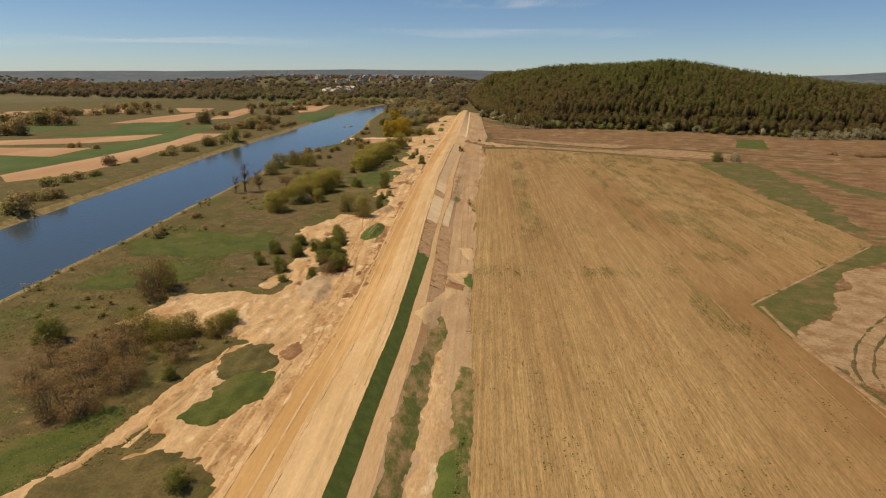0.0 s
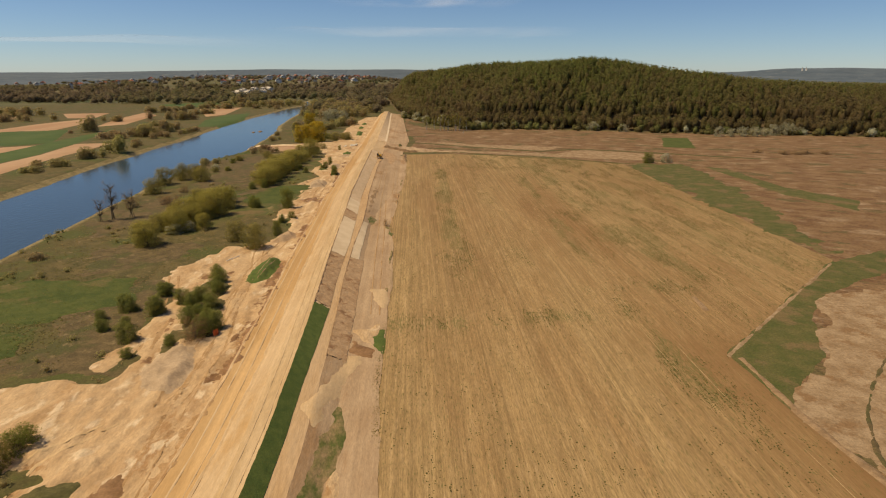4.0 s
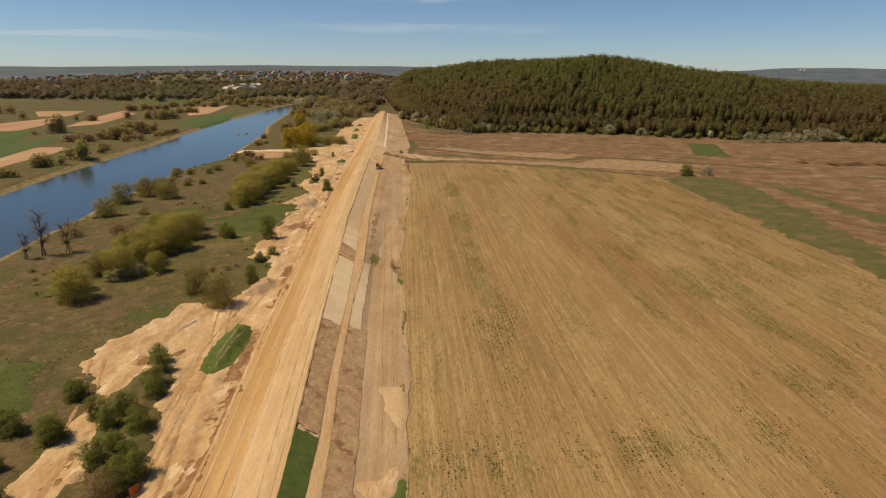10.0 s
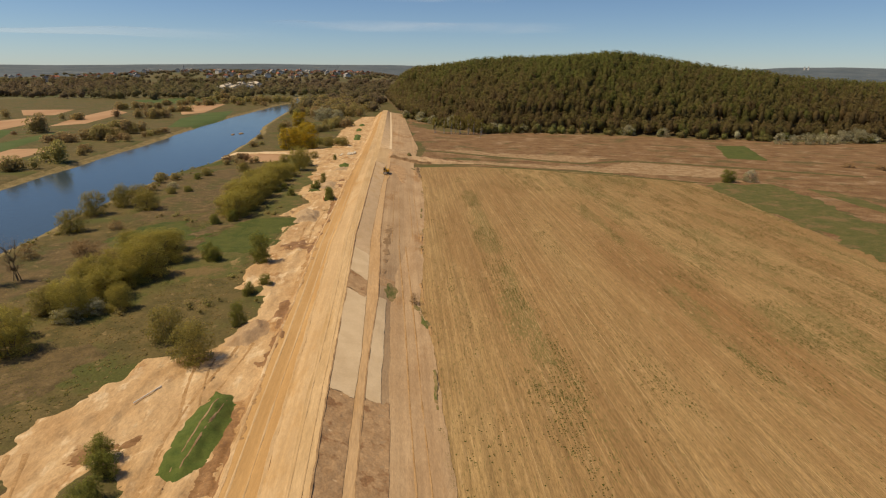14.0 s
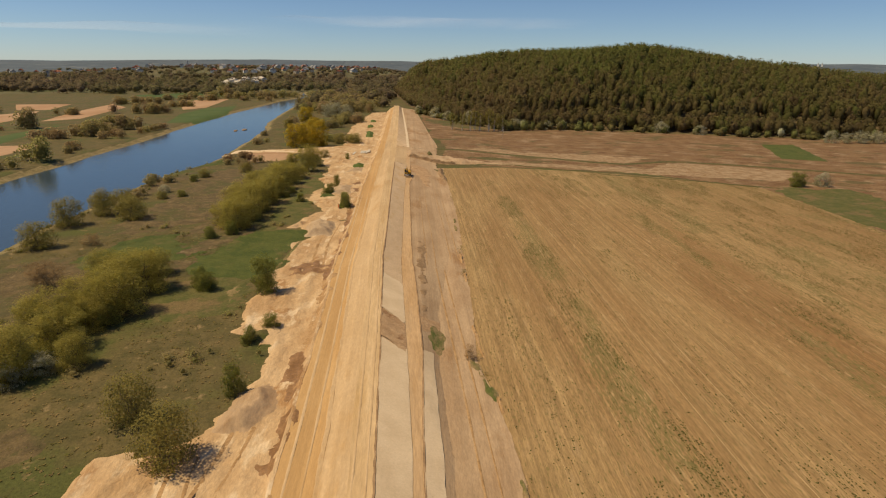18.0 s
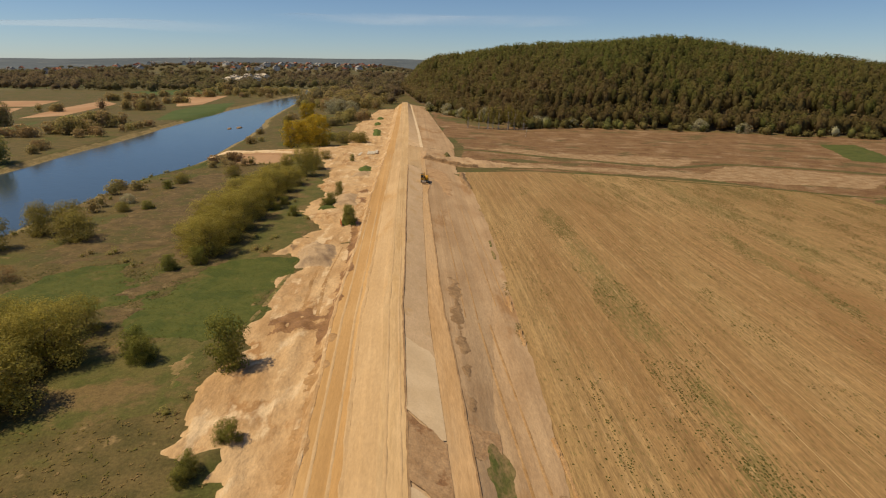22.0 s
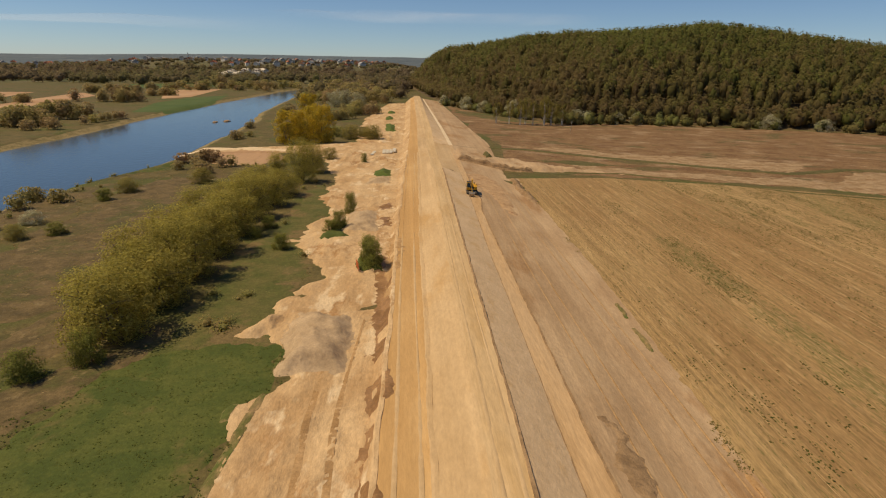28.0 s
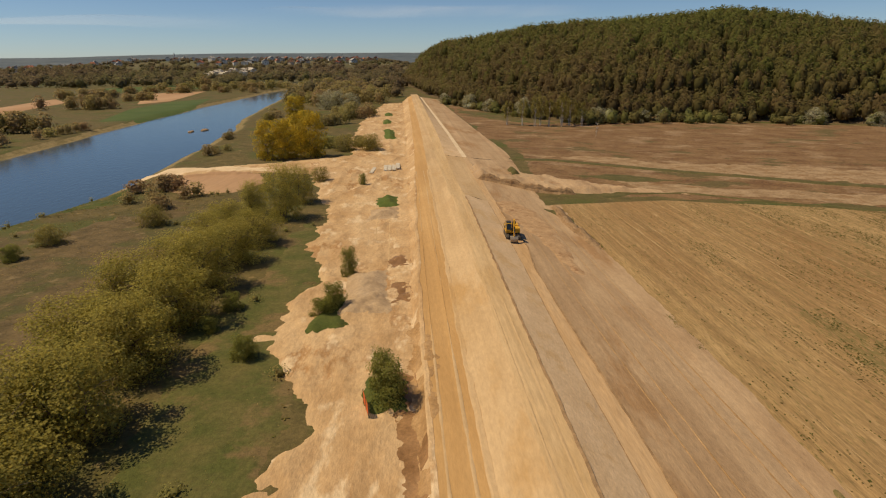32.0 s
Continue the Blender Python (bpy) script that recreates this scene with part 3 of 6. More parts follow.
tagged(put_mesh("drill_lines", _v, _f, mat("pale_stubble", (0.36, 0.242, 0.115), (0.40, 0.275, 0.135), scale=0.8, fine=0.4, fine_scale=5, stretch=(1, 6, 1), turn=-4.4)), "pale drill lines running through the stubble", "field", kind="stuff")

# ---- levee ----
levee = tagged(new("levee"), "earth flood levee under construction with sand crest and grey slopes", "levee", kind="structure")


def edge(off, z, wob=0.12, wl=4.0, seed=0):
    """A long edge of the levee: its offset from the crest's landward edge, by y, and its height."""
    oy, ox = zip(*off)
    zy, zz = zip(*z)

    def at(y):
        return crest_x(y) + np.interp(y, oy, ox) + wob * fnoise(y, 0 * y + seed, wl, seed), np.interp(y, zy, zz)

    return at


TOP = [(0, 2.9), (180, 2.9), (210, 3.25), (296, 3.25), (318, 2.4), (345, 2.4), (365, 3.2), (560, 3.9), (575, 3.4)]
E_FOOT_W = edge([(0, -11.2), (50, -10.6), (90, -9.5), (560, -9.2)], [(0, -0.1), (575, -0.1)], 0.5, 5, 1)
E_ROAD_L = edge([(0, -9.8), (50, -9.3), (90, -8.2), (273, -8.2), (300, -7.9), (340, -7.2), (560, -6.0)], [(0, 1.5), (330, 1.5), (350, 1.9), (560, 2.6)], 0.2, 5, 2)
E_ROAD_R = edge([(0, -5.5), (50, -5.3), (89, -4.5), (150, -4.5), (190, -4.9), (275, -4.9), (340, -4.6), (560, -4.0)], [(0, 1.6), (330, 1.7), (350, 2.6), (560, 3.6)], 0.15, 6, 3)
E_TOP_L = edge([(0, -2.1), (300, -2.2), (560, -2.2)], TOP, 0.2, 8, 4)
E_TOP_R = edge([(0, 0), (575, 0)], TOP, 0.07, 1.6, 5)
E_BERM_L = edge([(0, 1.6), (88, 1.7), (113, 2.4), (125, 2.4), (149, 3.1), (212, 3.0), (250, 3.3), (269, 3.6), (289, 3.8), (345, 4.2), (560, 2.0)], [(0, 1.75), (575, 1.75)], 0.05, 2.5, 6)
E_BERM_R = edge([(0, 3.8), (113, 3.6), (125, 3.5), (150, 4.1), (168, 4.9), (190, 5.1), (212, 4.8), (269, 4.8), (276, 5.5), (283, 5.5), (289, 5.1), (345, 5.3), (560, 2.9)], [(0, 1.65), (575, 1.65)], 0.05, 2.5, 7)
E_LOW = edge([(0, 6.2), (110, 6.2), (170, 6.9), (184, 8.2), (200, 11.0), (225, 13.0), (300, 14.0), (335, 16), (360, 17.5), (400, 16), (560, 13)], [(0, 0.55), (165, 0.55), (205, 0.25), (320, 0.2), (575, 0.05)], 0.18, 3, 8)
E_TRACK = edge([(0, 12.4), (52, 12.2), (89, 10.8), (115, 11.5), (126, 12.4), (152, 12.6), (161, 12.3), (168, 11.2), (175, 12.1), (190, 13.6), (214, 14.8), (240, 15.8), (277, 16.6), (310, 16.6)], [(0, 0.12), (575, 0.12)], 0.22, 2.2, 9)


def strip(name, a, b, y0, y1, material, label="", n=6, step=0.6, bumps=0.05, wl=1.5, seed=0, lift=0.0, skew=0.0, u0=0.0, u1=1.0, ends=0.25, parent=None):
    """A ribbon of the levee between two of its edges."""
    yy = np.linspace(y0, y1, max(3, int((y1 - y0) / step) + 1))
    uu = np.linspace(u0, u1, n + 1)
    Y, U = np.meshgrid(yy, uu, indexing="ij")
    last = sstep(y1 - 3, y1, Y) - sstep(y0 + 3, y0, Y)
    Yj = Y + skew * (U - 0.5) + ends * last * 2 * vnoise(U * 7, 0 * Y + y1, 1.0, seed)
    (xa, za), (xb, zb) = a(Yj), b(Yj)
    X, Z = xa + (xb - xa) * U, za + (zb - za) * U
    inner = np.clip(np.minimum(U - 0.0, 1 - U) * 6, 0, 1)
    Z = Z + lift + bumps * fnoise(X, Yj, wl, seed, 3) * inner
    return put_mesh(name, np.stack([X, Yj, Z], -1).reshape(-1, 3), grid_faces(*X.shape), material, parent or levee, label, smooth=True)


P_WHITE = mat("whitish_sand", (0.60, 0.47, 0.31), (0.68, 0.55, 0.38), scale=0.3, bump=0.03, fine=0.2, fine_scale=4)
strip("river_foot", E_FOOT_W, E_ROAD_L, -60, 560, M["sand"], "crumbling sand edge", 5, 0.5, 0.18, 2.0, 1)
strip("haul_road", E_ROAD_L, E_ROAD_R, -60, 560, M["ochre"], "ochre compacted haul road", 8, 0.8, 0.05, 2.5, 2)
strip("river_slope", E_ROAD_R, E_TOP_L, -60, 575, M["crest"], "smooth pale sand slope", 6, 0.8, 0.08, 3.0, 3)
strip("crest", E_TOP_L, E_TOP_R, -60, 575, M["crest_pale"], "pale sand crest with wheel tracks", 6, 0.8, 0.05, 1.2, 4)
strip("upper_slope", E_TOP_R, E_BERM_L, -60, 190, M["grey_soil"], "grey soil slope", 6, 1.0, 0.02, 1.0, 5, -0.05)
strip("upper_slope", E_TOP_R, E_BERM_L, 189, 300, M["grey_soil"], "grey soil slope", 6, 0.6, 0.05, 1.0, 5)
strip("upper_slope", E_TOP_R, E_BERM_L, 300, 345, M["crest"], "sand ramp over the slope", 6, 0.6, 0.10, 2.0, 5)
strip("upper_slope", E_TOP_R, E_BERM_L, 345, 575, M["grey_soil"], "grey soil slope", 6, 1.0, 0.05, 1.0, 5)
strip("berm", E_BERM_L, E_BERM_R, -60, 345, M["berm"], "narrow orange sand berm", 4, 0.6, 0.05, 1.2, 6)
strip("berm", E_BERM_L, E_BERM_R, 345, 575, P_WHITE, "pale sand berm", 4, 1.0, 0.03, 1.2, 6)
strip("lower_slope", E_BERM_R, E_LOW, -60, 345, M["tan_soil"], "brown soil slope", 6, 0.5, 0.05, 1.3, 7)
strip("lower_slope", E_BERM_R, E_LOW, 345, 575, M["tan_soil"], "brown soil slope", 8, 1.0, 0.06, 1.5, 7)
strip("foot_track", E_LOW, E_TRACK, -60, 302, M["tan_soil"], "grey-brown compacted track", 8, 0.6, 0.06, 1.5, 8)
strip("turf_strip", E_TOP_R, E_BERM_L, -60, 112, M["turf"], "deep green laid turf strip", 6, 0.4, 0.06, 0.8, 9, 0.05, -1.0)
strip("soil_panel", E_TOP_R, E_BERM_L, 112.5, 139.5, M["topsoil"], "rough red brown topsoil", 8, 0.4, 0.18, 0.8, 10, 0.05, -1.0)
strip("matting_panel", E_TOP_R, E_BERM_L, 139.5, 169, M["mat_pale"], "pale erosion matting", 6, 0.6, 0.02, 1.0, 11, 0.06, -1.0)
strip("soil_panel", E_TOP_R, E_BERM_L, 169, 177, M["topsoil"], "red brown topsoil", 6, 0.4, 0.10, 0.9, 12, 0.05, -3.0)
strip("matting_panel", E_TOP_R, E_BERM_L, 177, 191, M["mat_pale"], "pale erosion matting", 6, 0.6, 0.04, 1.0, 13, 0.04, -3.0)
strip("soil_panel", E_BERM_R, E_LOW, 96, 139, M["topsoil"], "rough red brown topsoil", 8, 0.4, 0.10, 0.8, 14, 0.06, 0, 0.0, 1.0)
strip("matting_panel", E_BERM_R, E_LOW, 139, 168.5, M["mat_pale"], "pale erosion matting", 6, 0.5, 0.05, 1.0, 15, 0.06, 0, 0.0, 0.66)
strip("soil_panel", E_BERM_R, E_LOW, 174, 178, M["topsoil"], "red brown topsoil", 6, 0.4, 0.08, 0.8, 16, 0.06)


def ridge(name, e, y0, y1, d0, d1, h, material, label, seed, step=0.35):
    """A low crumbly windrow that runs along an edge of the levee."""
    yy = np.arange(y0, y1, step)
    x, z = e(yy)
    k = np.clip(0.75 + 0.9 * fnoise(yy, 0 * yy, 3.0, seed), 0.05, 1.5)
    cols = [(x + d0, z - 0.06), (x + d0 * 0.5 + 0.1 * vnoise(yy, 0 * yy, 1, seed), z + h * 0.8 * k), (x + d1 * 0.4, z + h * k), (x + d1, z - 0.10 - 0.25 * abs(d1))]
    v = np.stack([np.stack([cx, yy, cz], -1) for cx, cz in cols], 1)
    put_mesh(name, v.reshape(-1, 3), grid_faces(len(yy), 4), material, levee, label)


ridge("crest_ridge", E_TOP_R, 112, 298, -0.16, 0.18, 0.09, M["brown_soil"], "thin line of dark clods", 61)
ridge("berm_ridge", E_BERM_R, 96, 300, -0.14, 0.18, 0.08, M["brown_soil"], "thin line of dark clods", 62)
ridge("road_ridge", E_ROAD_R, 20, 330, -0.35, 0.35, 0.10, M["crest"], "low ochre sand windrow", 63)
ridge("berm_edge", E_BERM_L, 190, 300, -0.10, 0.08, 0.03, M["brown_soil"], "thin line of dark clods", 64)
ridge("road_ridge", E_ROAD_R, 90, 300, 0.30, 0.50, 0.05, M["brown_soil"], "thin line of dark clods", 66)
ridge("road_ridge", E_ROAD_L, 20, 330, -0.25, 0.35, 0.06, M["sand"], "low pale sand windrow", 65)
EDGES = (E_FOOT_W, E_ROAD_L, E_ROAD_R, E_TOP_L, E_TOP_R, E_BERM_L, E_BERM_R, E_LOW, E_TRACK)


def levee_z(X, Y):
    z = np.full(np.shape(X), -9.0)
    at = [e(Y) for e in EDGES]
    for (xa, za), (xb, zb) in zip(at[:-1], at[1:]):
        u = (X - xa) / (xb - xa)
        z = np.where((u >= 0) & (u <= 1), za + (zb - za) * u, z)
    return z


def sand_z(X, Y):
    z = np.full(np.shape(X), -9.0)
    g = ground_z(X, Y)
    for o, seed, rag in ((SAND + _right, 3, 1.7), (SAND2, 4, 1.6)):
        sd = poly_sd(X, Y, o) + rag * (fnoise(X, Y, 5, seed) + 0.4 * fnoise(X, Y, 1.5, seed + 9, 3))
        z = np.maximum(z, np.where(sd > -0.5, g + 0.10 * np.clip(sd / 0.5, -3, 1) + sand_relief(X, Y, sd), -9))
    return z


def top_z(X, Y):
    return np.maximum(np.maximum(ground_z(X, Y), sand_z(X, Y)), levee_z(X, Y))


def heap(name, outline, h, material, label, seed):
    def rel(X, Y, sd):
        return h * sstep(0, 1.9, sd) * (0.85 + 0.30 * fnoise(X, Y, 3, seed)) + 0.10 * fnoise(X, Y, 0.8, seed, 2) * (sd > 0)

    return sheet(name, outline, 0.3, material, 0.10, 0.5, 3, rel, label, "heap", "", seed, base=top_z)


def band(pts, w):
    """An outline round a line of points, w metres wide."""
    p = np.array(pts, float)
    t = np.gradient(p, axis=0)
    t /= np.linalg.norm(t, axis=1)[:, None]
    nrm = np.stack([-t[:, 1], t[:, 0]], -1) * w / 2
    return [tuple(q) for q in np.concatenate([p + nrm, (p - nrm)[::-1]])]


# ---- on the sand ----
heap("spoil_mound", [(-21.8, 222.5), (-16.9, 222.5), (-16, 228), (-16.7, 232.5), (-21.4, 233.6), (-22.3, 228)], 1.15, M["spoil"], "long grey-brown heap of spoil on the sand", 5)
heap("spoil_mound", [(-18.6, 262.5), (-13.9, 262.3), (-13.6, 274.3), (-18.2, 273)], 0.8, M["spoil"], "flat-topped grey heap of spoil on the sand", 6)
heap("spoil_mound", [(-15.9, 297.5), (-11, 298), (-10.6, 304.6), (-15.2, 304)], 0.6, M["spoil"], "small grey heap of spoil below a green mound", 7)
heap("spoil_mound", [(-30.4, 102.8), (-28.4, 104.6), (-26.4, 104), (-24.9, 98.5), (-24.8, 93), (-25.8, 91), (-29.9, 92.9), (-31.2, 97.3)], 0.75, M["spoil"], "broad grey-brown heap beside the dirt track", 8)
heap("spoil_mound", [(-24.3, 157), (-23.2, 163.9), (-20.1, 165.7), (-18.4, 160.1), (-21, 156.5)], 0.9, M["tan_soil"], "low tan heap of soil by the bushes", 9)
heap("spoil_mound", [(-27, 229.5), (-24.3, 233.5), (-22.6, 233), (-24.2, 228.6)], 0.8, M["sand"], "pale spur of loose sand in the grass", 10)


def mound(outline, h, label, seed, name="grass_mound", material="turf"):
    def rel(X, Y, sd):
        return h * sstep(0, 2.2, sd) + 0.06 * fnoise(X, Y, 0.7, seed, 2) * (sd > 0)

    return sheet(name, outline, 0.3, M[material], 0.12, 0.4, 3, rel, label, "mound", "", seed, base=top_z)


mound([(-24.6, 130.7), (-22.5, 129.6), (-20.5, 131.2), (-19.6, 138), (-20.2, 144), (-22.7, 145), (-24.2, 139)], 0.7, "oval mound of dark green grass on sand", 21)
mound([(-13.8, 305), (-10.6, 305.2), (-10.4, 311.5), (-12.2, 313.5), (-13.8, 311)], 0.9, "small rounded mound of green grass", 22)
mound([(-9.5, 392), (-6.2, 392), (-5.6, 416), (-9.2, 418)], 0.8, "long green grassy mound beside the levee", 23)
mound([(-8.8, 436), (-5.6, 436), (-5, 450), (-8.2, 450)], 0.7, "short green grassy mound beside the levee", 24)
mound([(-7, 470), (-3.6, 470), (-3, 482), (-6.4, 482)], 0.7, "short green grassy mound near the bend", 25)
mound([(12.2, 321.6), (16.6, 322), (16.2, 328), (13.0, 329)], 2.0, "low olive mound of weeds by the ramp", 26, material="sedge")
heap("earth_ramp", [(5.6, 319.4), (10.7, 316.4), (15, 313.8), (19.3, 311.2), (26, 309.2), (36, 309.6), (30, 316), (22, 325), (13, 333), (6, 332)], 1.05, M["tan_soil"], "raised tan earth ramp beside the levee", 27)
ISLES = [
    ([(-34, 126), (-31, 133), (-28.6, 133.5), (-27.4, 128), (-26.6, 121), (-25.2, 114.6), (-24.6, 107.3), (-29, 106.2), (-30.4, 103), (-31.2, 105.5), (-30.4, 110), (-31.8, 116.5)], "meadow", "grassy island between sand tracks"),
    ([(-34.4, 56.5), (-33, 63), (-31.7, 66.3), (-29, 68), (-26.4, 67), (-26.4, 60.8), (-30.5, 55.6)], "lush", "green grassy island inside the sand"),
    ([(-35.4, 73.6), (-32, 75.2), (-29, 75), (-27, 70.4), (-26.4, 66.8), (-29, 67.6), (-32.6, 66.0), (-35, 69.6)], "sedge", "dark brown and olive weeds inside the sand"),
    ([(-44, 30), (-43, 47), (-39, 50), (-34, 51), (-28.6, 50), (-26.4, 46), (-27, 30)], "meadow", "patch of dry brown meadow in sand"),
    ([(-39, 60), (-37, 68), (-33.6, 77), (-40, 80), (-50, 82), (-50, 60)], "meadow", "rough brown meadow beside the sand track"),
    ([(-21.4, 258.6), (-19.4, 268), (-18.4, 266), (-18.6, 260)], "lush", "weedy green patch under bushes on sand"),
    ([(-16.2, 244.8), (-13.4, 244.8), (-13.2, 248.6), (-16.0, 249)], "lush", "tuft of green grass round a bush"),
    ([(-25.6, 172), (-22.6, 173), (-22.4, 178.5), (-25.2, 178)], "meadow", "patch of rough grass at the sand's edge"),
]
for k, (o, m, lab) in enumerate(ISLES):
    sheet("grass_island", o, 0.4, M[m], 0.16, 1.2, 3, lambda X, Y, sd: 0.12 * sstep(0, 1.5, sd), lab, "grass", seed=110 + k, base=top_z)
for k, (o, w) in enumerate((([(-37.5, 98.6), (-36.4, 102), (-35, 109), (-33.8, 116), (-34.2, 122), (-33.5, 127.5), (-29.6, 133.5)], 3.0), ([(-46, 40), (-41, 50), (-38.5, 58), (-36.6, 66), (-34, 74), (-29, 79)], 2.2))):
    sheet("sand_track", band(o, w), 0.3, M["sand"], 0.12, 0.9, 3, None, "narrow sandy track worn through the grass", "track", seed=190 + k, base=top_z, sink=0.35)
WET = [
    [(-22.8, 199), (-20.3, 200.4), (-15.7, 200), (-15.9, 202), (-18, 203), (-18.7, 204.8), (-20.8, 203.6)], [(-16.6, 192), (-15.6, 192), (-15.2, 202), (-16.4, 202)], [(-22.7, 201.9), (-16.3, 203.1), (-18.4, 206.5), (-21.5, 205.5)],
    [(-19.3, 165), (-16.8, 165), (-17.2, 172.5), (-18.4, 172)], [(-14.6, 224), (-13.1, 224), (-12.5, 250), (-14.0, 250)], [(-13.3, 264.5), (-11.7, 264.5), (-11.6, 270), (-13.2, 270)], [(-13.2, 275.6), (-11.3, 275.6), (-11.3, 279), (-13.1, 279)],
    [(-33.4, 109), (-32.6, 109), (-33.0, 115), (-33.9, 115)], [(-32.3, 109.5), (-31.7, 109.5), (-32.3, 114.8), (-33, 114.8)], [(-35.6, 122.4), (-34.8, 122.4), (-35, 125.4), (-35.9, 125.4)], [(-33, 133), (-28, 135.6), (-28.2, 137.4), (-33.2, 134.6)],
    [(-32, 99.8), (-31, 99.8), (-31, 101.6), (-32, 101.6)], [(-21.9, 104.3), (-20.9, 104.3), (-20, 112.2), (-21.0, 112.2)], [(-20.6, 118.8), (-19.6, 118.8), (-19.0, 122), (-20.2, 122)], [(-22.4, 92), (-20.9, 93), (-20.6, 96), (-22, 95)],
    [(-25.5, 71), (-24, 73.5), (-25.5, 76), (-27.6, 73)], [(-20.6, 127), (-19.0, 127), (-18.6, 141), (-19.8, 141)], [(-37, 66), (-35.6, 67), (-33.4, 74), (-34.6, 75)],
]
for k, o in enumerate(WET):
    sheet("wet_patch", o, 0.3, M["wet"], 0.05, 0.7, 2.5, None, "damp brown patch in the pale sand", "wet sand", "structure", 140 + k, base=top_z, sink=0.4)
# at the landward foot of the levee
_cy = np.arange(180, 215, 3.0)
_cx = crest_x(_cy) + np.interp(_cy, (180, 190, 214), (6.0, 6.2, 6.9))
sheet("clod_row", [*zip(_cx - 0.45, _cy), *zip(_cx[::-1] + 0.45, _cy[::-1])], 0.2, M["brown_soil"], 0.10, 0.9, 3.0, None, "dark clods of topsoil on the lower slope", "soil", "structure", 169, base=top_z, sink=0.35)
PLOTS = [
    ("grass_patch", [(-5.0, 85.8), (-7.3, 75.6), (-9.4, 61.8), (-10.6, 50), (-11.6, 36), (-9, 36), (-7.6, 51.2), (-7.1, 57.9), (-6.0, 68.6), (-3.8, 80.3)], "weedy", "thin weedy grass on the levee foot"),
    ("grass_patch", [(-2.3, 69.3), (0.0, 69.2), (0.0, 63.8), (-1.7, 51.1), (-2.6, 36), (-5.4, 36), (-4.3, 51.2), (-3.6, 59.8)], "weedy", "speckled green weeds along the field edge"),
    ("sand_path", [(-5.9, 74), (-4.4, 74), (-4.2, 60), (-6.2, 40), (-8.4, 40), (-6.6, 60)], "sand", "pale sandy path along the levee foot"),
    ("sand_path", [(-9.4, 84), (-7.2, 88.5), (-5.2, 94.3), (-4.5, 98), (-2.7, 98), (-3.5, 94), (-5.1, 88.3), (-7.6, 80)], "crest", "pale sandy access path off the levee"),
    ("grass_patch", [(-5.4, 49), (-2.2, 55.4), (-2.4, 46), (-2.6, 36), (-6.4, 36)], "turf", "fresh green grass at the field's edge"),
    ("grass_patch", [(2.2, 168.5), (3.0, 168.5), (4.2, 162), (4.4, 158), (3.6, 159), (2.6, 164)], "weedy", "dark green grass round a bush at the field"),
    ("grass_patch", [(-1.6, 177), (-0.4, 177), (0.2, 171), (-0.8, 168), (-1.8, 170)], "weedy", "weedy green patch on the lower slope"),
    ("dug_pit", [(-4.3, 104.3), (-3.1, 101.7), (-0.9, 99.7), (-1.4, 97.6), (-4, 98.6)], "wet", "shallow dug patch of red-brown soil"),
    ("sand_rim", [(-4.4, 106), (-1.8, 107), (0.0, 108.6), (0.2, 105.7), (-1.6, 103.4), (-0.5, 100.3), (-0.9, 98.2), (-1.6, 100.6), (-3.1, 103.2)], "sand", "rim of loose pale sand round a pit"),
    ("grass_patch", [(-1.2, 102.7), (0.2, 106), (0.9, 103), (0.5, 98), (-0.5, 100.6)], "turf", "tuft of green grass at the field corner"),
    ("sand_patch", [(-1.1, 123), (1.5, 123.2), (1.3, 116.2), (0.8, 112.9), (-0.3, 116.3)], "crest", "pale sandy patch on the foot track"),
    ("grass_patch", [(13.2, 299), (15.6, 298), (15.4, 285), (14.4, 287)], "sedge", "dark green bank at the field's corner"),
    ("dirt_ramp", [(5.5, 323.5), (11, 331), (20, 330), (29, 318), (44, 309), (43, 306), (27, 312), (14, 316)], "tan_soil", "brown dirt ramp crossing the levee foot"),
    ("soil_patch", [(4.6, 300), (8, 302), (11, 296), (10, 284), (8.5, 268), (6.8, 268), (6.2, 284)], "topsoil", "freshly graded dark soil beside the berm"),
    ("bare_strip", [(-55, 325), (-54.5, 340), (-47, 342.5), (-38.9, 340.5), (-36, 330), (-41, 322), (-48, 321)], "plough", "strip of bare reddish ploughed soil"),
    ("reed_strip", [(-66.4, 343), (-67.2, 348.5), (-58.8, 351.6), (-38, 347), (-38.4, 342.5), (-53, 345), (-57.3, 341)], "mat_pale", "strip of pale dry cut reeds"),
]
for k, (nm, o, m, lab) in enumerate(PLOTS):
    sheet(nm, o, 0.35, M[m], 0.09, 0.7, 3, None, lab, nm.replace("_", " "), "structure", 170 + k, base=top_z)

